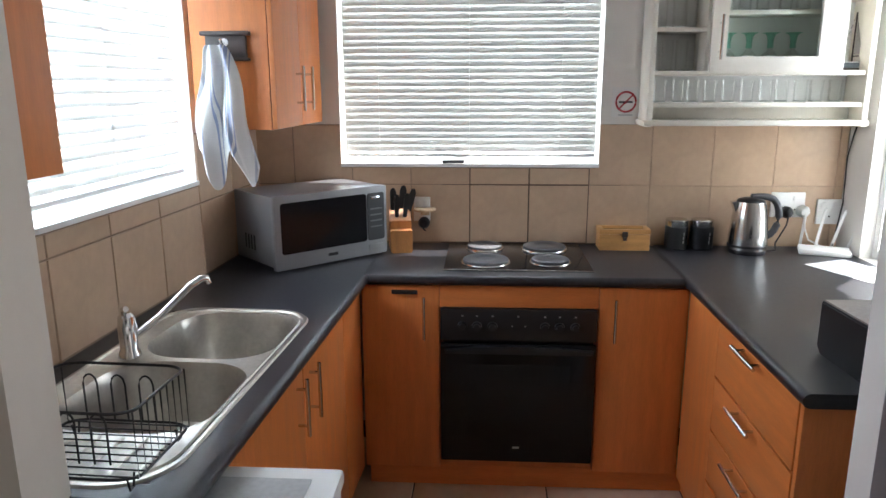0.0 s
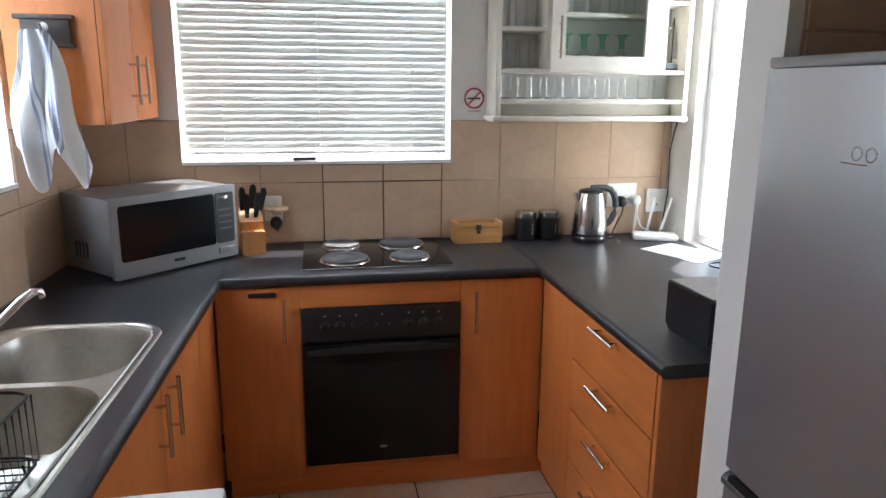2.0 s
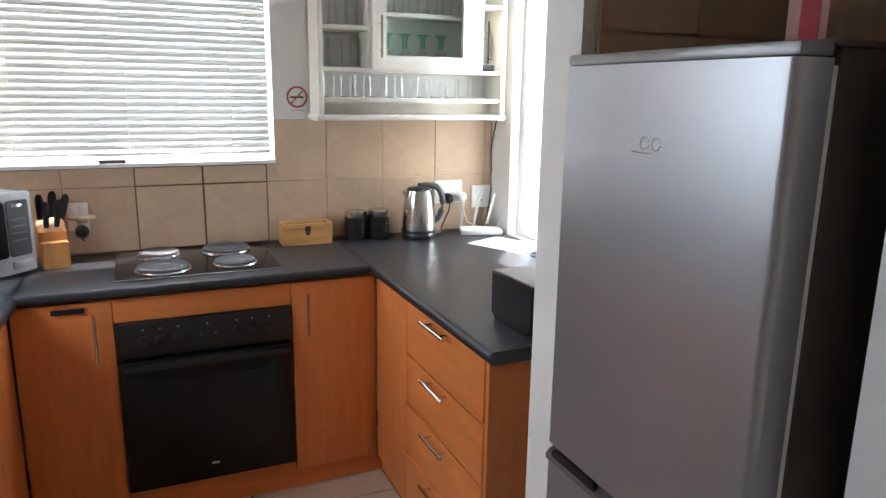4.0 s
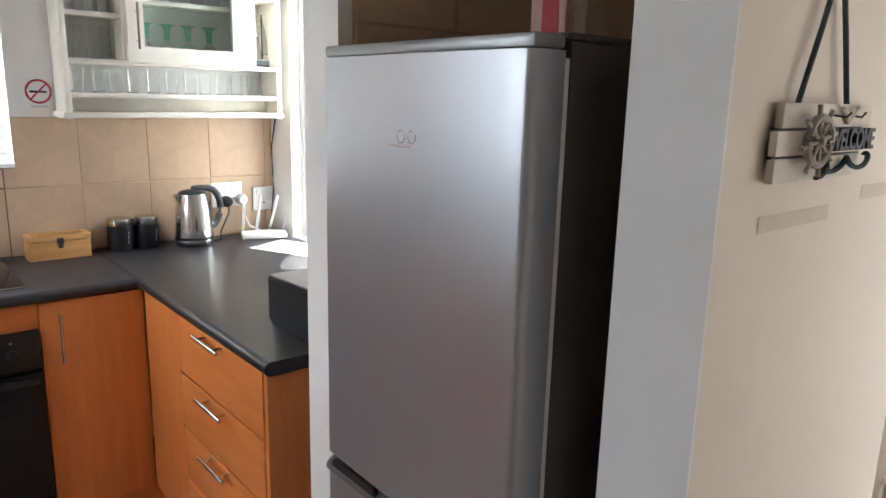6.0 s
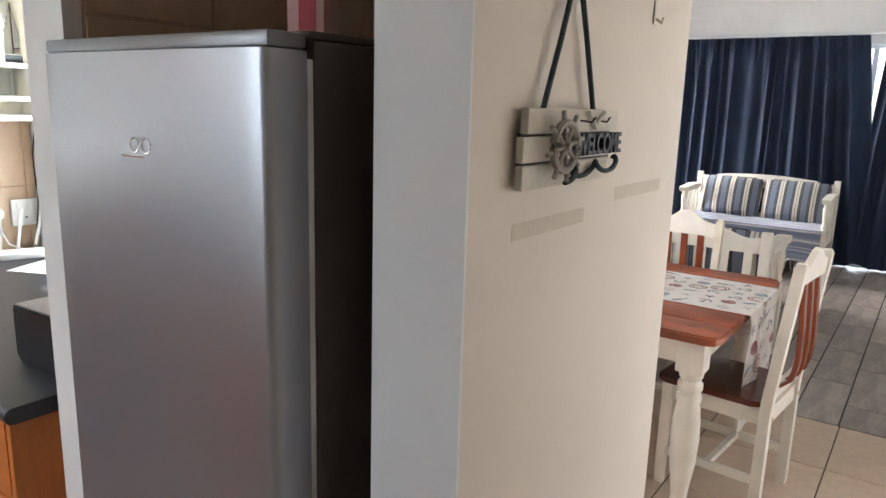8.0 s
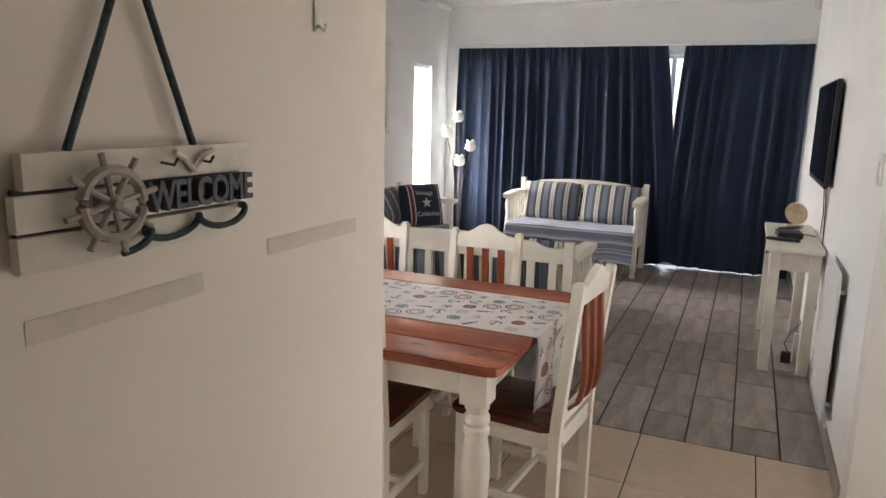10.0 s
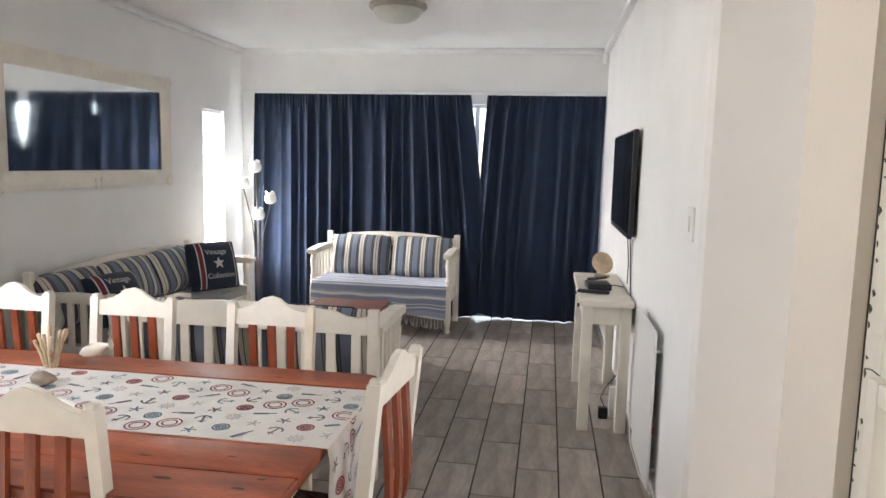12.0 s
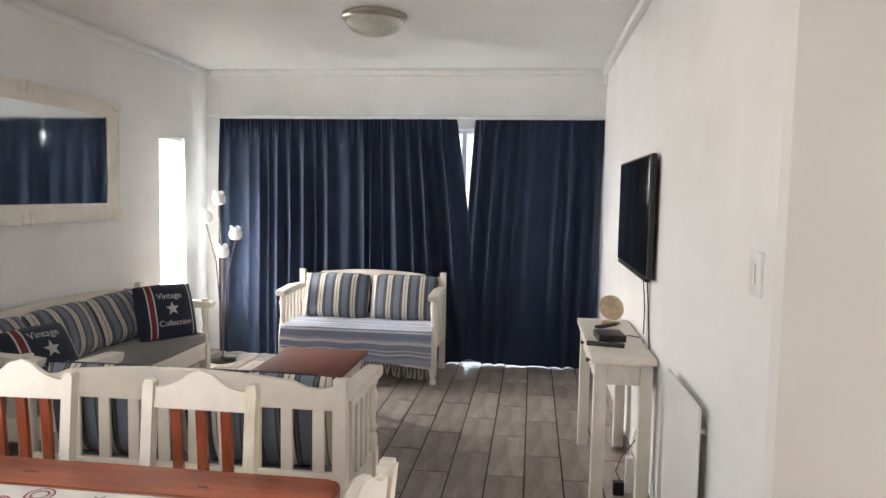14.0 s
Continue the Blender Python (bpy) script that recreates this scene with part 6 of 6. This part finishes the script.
def pillow(m, w, h, d, seed):
    t = thing("pillow", m, "navy pillow with white star and Vintage Collection lettering", "pillow", "cushions on the settees")
    part("cover", puff(B(), w, h, d, T((0, 0, h / 2)), seed=seed), NAVYCLOTH, t)
    for x0, x1, mt in ((-0.165, -0.155, PALE), (-0.152, -0.122, REDB), (-0.119, -0.109, PALE), (0.175, 0.182, PALE)):
        part("band", band(x0, x1, w, h, d, 0.004), mt, t)
    s = part("star", star(B(), 0.055, T((0.02, 0, h / 2 + 0.01))), PALE, t)
    wrap(s, w, h, d)
    for txt, sz, x, z in (("Vintage", 0.066, 0.01, 0.11), ("Collection", 0.062, 0.03, -0.10)):
        o = letters(txt, sz, 0.0006, pose(x, 0, h / 2 + z, 90, 0, 0), PALE, t)
        wrap(o, w, h, d)
    return t


pillow(pose(6.74, 2.77, 0.475, -18, 0, -34), 0.47, 0.43, 0.15, 21)
pillow(pose(5.42, 2.76, 0.475, -30, 0, -14), 0.44, 0.38, 0.15, 22)

# ---- table runner ----
LINEN = mat("white_linen", (0.70, 0.67, 0.62), 0.9, var=0.06, bscale=400, bump=0.3)
t = thing("table_runner", pose(0, 0, 0), "white table runner printed with anchors and life rings", "table runner")
RX0, RX1 = 2.985, 3.515


def run(u, v):
    x = RX0 + (RX1 - RX0) * u
    d = v * 2.20
    flat = 1.70
    if d < flat:
        return (x, TY0 - 0.004 + flat - d, TZ + 0.0025 + 0.004 * max(0.0, math.sin(3.1 * d) * math.sin(2 * x * 6 + d * 3)) * (1 if d < 1.2 else 0.3))
    e = d - flat
    tip = e * (1 + 0.20 * (1 - 2 * u)) * 0.86
    sag = 0.012 * math.sin(13 * u + 1.0) * min(1.0, e * 5)
    return (x + 0.03 * e * (0.5 - u), TY0 - 0.006 - 0.010 * min(1.0, e * 20) + sag - 0.012, TZ + 0.001 - tip)


part("cloth", sheet(B(), run, 30, 110, 0.0018), LINEN, t)
PRN = {"red": mat("runner_red_print", (0.27, 0.075, 0.08), 0.9), "blue": mat("runner_blue_print", (0.20, 0.27, 0.30), 0.9), "grey": mat("runner_grey_print", (0.20, 0.195, 0.21), 0.9), "pale": mat("runner_pale_print", (0.48, 0.46, 0.44), 0.9)}


def motif(kind, cu, cv, ang, r):
    """A flat printed shape laid on the runner; cu, cv in metres across and along."""
    shapes = []
    if kind == "ring":
        shapes = [[(r * math.cos(a), r * math.sin(a)) for a in (2 * math.pi * k / 20 for k in range(21))], [(r * 0.62 * math.cos(a), r * 0.62 * math.sin(a)) for a in (2 * math.pi * k / 16 for k in range(17))]]
        wd = r * 0.075
    elif kind == "disc":
        shapes = [[(r * q * math.cos(a), r * q * math.sin(a)) for a in (2 * math.pi * k / 18 for k in range(19))] for q in (0.25, 0.55, 0.88)]
        wd = r * 0.11
    elif kind == "wheel":
        shapes = [[(r * 0.65 * math.cos(a), r * 0.65 * math.sin(a)) for a in (2 * math.pi * k / 16 for k in range(17))]] + [[(0.15 * r * math.cos(a), 0.15 * r * math.sin(a)), (r * math.cos(a), r * math.sin(a))] for a in (math.pi * k / 4 for k in range(8))]
        wd = r * 0.06
    elif kind == "anchor":
        shapes = [[(0, -r), (0, r * 0.8)], [(-r * 0.35, r * 0.45), (r * 0.35, r * 0.45)], [(r * 0.8 * math.cos(a), -0.1 * r + r * 0.85 * math.sin(a)) for a in (math.pi * (1.05 + 0.9 * k / 10) for k in range(11))]]
        wd = r * 0.11
    elif kind == "bottle":
        shapes = [[(-r, 0), (0.35 * r, 0)], [(0.35 * r, 0), (1.1 * r, 0)]]
        wd = r * 0.22
    else:
        shapes = [[(0, 0), (r * math.cos(a), r * math.sin(a))] for a in (2 * math.pi * k / 5 for k in range(5))]
        wd = r * 0.14
    bm = B()
    ca, sa = math.cos(ang), math.sin(ang)
    for n, s in enumerate(shapes):
        w2 = wd * (0.45 if kind == "bottle" and n else 1.0)
        prev = None
        for i, (x, y) in enumerate(s):
            a, b = s[max(i - 1, 0)], s[min(i + 1, len(s) - 1)]
            dx, dy = b[0] - a[0], b[1] - a[1]
            ln = math.hypot(dx, dy) or 1
            nx, ny = -dy / ln * w2, dx / ln * w2
            row = []
            for px, py in ((x + nx, y + ny), (x - nx, y - ny)):
                gu, gv = cu + px * ca - py * sa, cv + px * sa + py * ca
                p = Vector(run(min(1, max(0, gu / (RX1 - RX0))), min(1, max(0, gv / 2.2))))
                row.append(bm.verts.new(p + (Vector((0, 0, 0.0014)) if gv < 1.70 else Vector((0, -0.0016, 0)))))
            if prev:
                bm.faces.new((prev[0], prev[1], row[1], row[0]))
            prev = row
    return bm


rs = random.Random(11)
KINDS = [("ring", "red"), ("anchor", "grey"), ("bottle", "blue"), ("star", "grey"), ("wheel", "pale"), ("bottle", "grey"), ("star", "blue"), ("ring", "red"), ("anchor", "blue"), ("disc", "red"), ("star", "pale"), ("anchor", "grey"), ("disc", "blue")]
k = 0
for j in range(25):
    for i in range(6):
        kind, col = KINDS[(k * 5 + j * 2) % 13]
        k += 1
        r = {"ring": 0.037, "wheel": 0.031, "anchor": 0.032, "bottle": 0.036, "star": 0.024, "disc": 0.029}[kind]
        cu = 0.045 + 0.088 * i + (0.04 if j % 2 else 0.0)
        if cu > 0.505:
            continue
        part("print", motif(kind, cu, 0.05 + 0.086 * j, rs.uniform(0, 6.28), r), PRN[col], t)

# driftwood ornament with fish on the table
t = thing("driftwood_ornament", pose(3.52, 1.86, TZ + 0.004), "driftwood ornament with pale carved fish on table", "ornament")
rs = random.Random(9)
for i in range(9):
    a = rs.uniform(0, 6.28)
    x, y = 0.05 * math.cos(a), 0.05 * math.sin(a)
    part("stick", tube(B(), [(x * 0.4, y * 0.4, 0.0), (x * 0.8 + rs.uniform(-0.01, 0.01), y * 0.8, 0.07), (x * 1.3, y * 1.3, rs.uniform(0.11, 0.17))], 0.007, 7), DRIFT, t)
part("fish", lathe(B(), [(0.004, -0.07), (0.018, -0.05), (0.028, -0.01), (0.024, 0.03), (0.008, 0.06), (0.016, 0.08)], 16, T((0.10, -0.12, 0.05)) @ Matrix.Rotation(radians(70), 4, "X")), WHITEWOOD, t)
t = thing("bird_ornament", pose(3.30, 1.72, TZ + 0.006), "small grey brown carved bird on the runner", "ornament")
part("body", lathe(B(), [(0.004, -0.05), (0.022, -0.03), (0.028, 0.0), (0.018, 0.035), (0.004, 0.055)], 16, T((0, 0, 0.027)) @ Matrix.Rotation(radians(90), 4, "X")), mat("grey_bird", (0.22, 0.17, 0.13), 0.7), t)
t = thing("blind_pull", pose(-0.145, 3.145, WZ0 + 0.02), "small dark weight hanging from the blind's cord", "blind pull")
part("weight", box(B(), -0.05, 0.05, -0.012, 0.012, -0.012, 0.008, 0.005), BLACK, t)

# ---- tiles ----
def tile_field(parent, name, material, cells, joint, thick, axis):
    """Single tiles: cells are (a0, a1, b0, b1) in the surface; axis says where the surface faces. Alike sizes share one mesh."""
    cache = {}
    for a0, a1, b0, b1 in cells:
        w, h = round(a1 - a0 - joint, 4), round(b1 - b0 - joint, 4)
        if (w, h) not in cache:
            bm = B()
            box(bm, -w / 2, w / 2, -h / 2, h / 2, 0, thick)
            bmesh.ops.bevel(bm, geom=[e for e in bm.edges if all(v.co.z > thick / 2 for v in e.verts)], offset=0.0015, segments=1, affect="EDGES")
            me = bpy.data.meshes.new(name)
            bm.to_mesh(me)
            bm.free()
            me.materials.append(material)
            cache[(w, h)] = me
        o = new(name, cache[(w, h)])
        o.parent = parent
        ca, cb = (a0 + a1) / 2, (b0 + b1) / 2
        if axis == "z":
            o.matrix_basis = T((ca, cb, -0.004))
        elif axis == "-y":
            o.matrix_basis = pose(ca, 3.128, cb, 90, 0, 0)
        elif axis == "x":
            o.matrix_basis = pose(0.002, ca, cb, 90, 0, 90)
        else:
            o.matrix_basis = axis @ pose(ca, 0, cb, 90, 0, 0)


wt = wall("wall_tiling", GROUT, "beige tiled splashback behind the hob", (-0.20, 0.60, 3.126, 3.1299, 0.86, 1.248))
wall("wall_tiling", MIDGROUT, "beige tiled splashback behind the microwave", (-1.05, WX0 - 0.002, 3.126, 3.1299, 0.86, 1.437), (WX0 - 0.002, -0.2002, 3.126, 3.1299, 0.86, 1.248))
wall("wall_tiling", PALEGROUT, "beige tiled splashback behind the kettle", (0.6002, 1.558, 3.126, 3.1299, 0.86, 1.437), (WX1 + 0.002, 0.6, 3.126, 3.1299, 1.2482, 1.437))
cells = []
xs = [-1.04] + [-0.865 + 0.265 * k for k in range(10)] + [1.556]
xs = sorted(x for x in xs if x <= 1.556)
for x0, x1 in zip(xs, xs[1:]):
    cells.append((x0, x1, 0.905, 1.17))
    for a, b in ((max(x0, -9), min(x1, WX0)), (max(x0, WX1), min(x1, 9))):
        if b - a > 0.02:
            cells.append((a - (0.0025 if a == WX1 else 0.0), b + (0.0025 if b == WX0 else 0.0), 1.17, 1.435))
    a, b = max(x0, WX0), min(x1, WX1)
    if b - a > 0.02:
        cells.append((a - (0.0025 if a == WX0 else 0.0), b + (0.0025 if b == WX1 else 0.0), 1.17, 1.247))
tile_field(wt, "tile", TILE, [c for c in cells if -0.2 < c[0] < 0.40], 0.007, 0.006, "-y")
tile_field(wt, "tile", TILE, [c for c in cells if -0.2 >= c[0]], 0.004, 0.006, "-y")
tile_field(wt, "tile", TILE, [c for c in cells if c[0] >= 0.40], 0.0024, 0.006, "-y")
ws = wall("wall_tiling", MIDGROUT, "beige tiled splashback over the sink", (0.0001, 0.004, -2.06, -0.005, 0.86, 1.247), (0.0001, 0.004, -0.62, -0.005, 1.247, 1.437))
ws.matrix_basis = KL
cells = []
ys = [-2.06, -1.78, -1.495, -1.21, -0.92, -0.62, -0.31, -0.005]
for y0, y1 in zip(ys, ys[1:]):
    cells.append((y0, y1, 0.905, 1.18))
    cells.append((y0, y1, 1.18, 1.246 if y0 < -0.63 else 1.435))
tile_field(ws, "tile", TILE, cells, 0.006, 0.006, "x")
zs = [0.10 + 0.265 * k for k in range(8)]
for m, length in ((pose(1.553, 1.28, 0, 0, 0, -90), 0.636), (pose(1.552, 0.642, 0, 0, 0, 180), 0.62), (pose(0.83, 1.281, 0, 0, 0, 0), 0.72)):
    xs = [0.265 * k for k in range(int(length / 0.265) + 1)] + [length]
    tile_field(wa, "tile", TILE, [(a, b, c, d) for a, b in zip(xs, xs[1:]) if b - a > 0.03 for c, d in zip(zs, zs[1:])], 0.006, 0.006, m)
# floor
cells = []
for i in range(11):
    for j in range(10):
        x1, y0 = 4.04 - 0.54 * i, -2.435 + 0.54 * j
        x0, y1 = x1 - 0.54, y0 + 0.54
        x0 = max(x0, -1.45)
        cells.append((x0, x1, y0, min(y1, 3.12)))
tile_field(floor, "tile", CREAM_TILE, cells, 0.006, 0.004, "z")
PL, PW = 0.68, 0.219
cells = []
for j in range(18):
    y0 = max(-0.604 + PW * j, -0.599)
    y1 = min(-0.604 + PW * (j + 1), 3.298)
    x = (4.71 if j % 2 == 0 else 4.365) - PL
    while x < 8.46:
        a, b = max(x, 4.044), min(x + PL, 8.458)
        if b - a > 0.02:
            cells.append((a, b, y0, y1))
        x += PL
tile_field(floor, "plank_tile", WOODTILE, cells, 0.009, 0.004, "z")
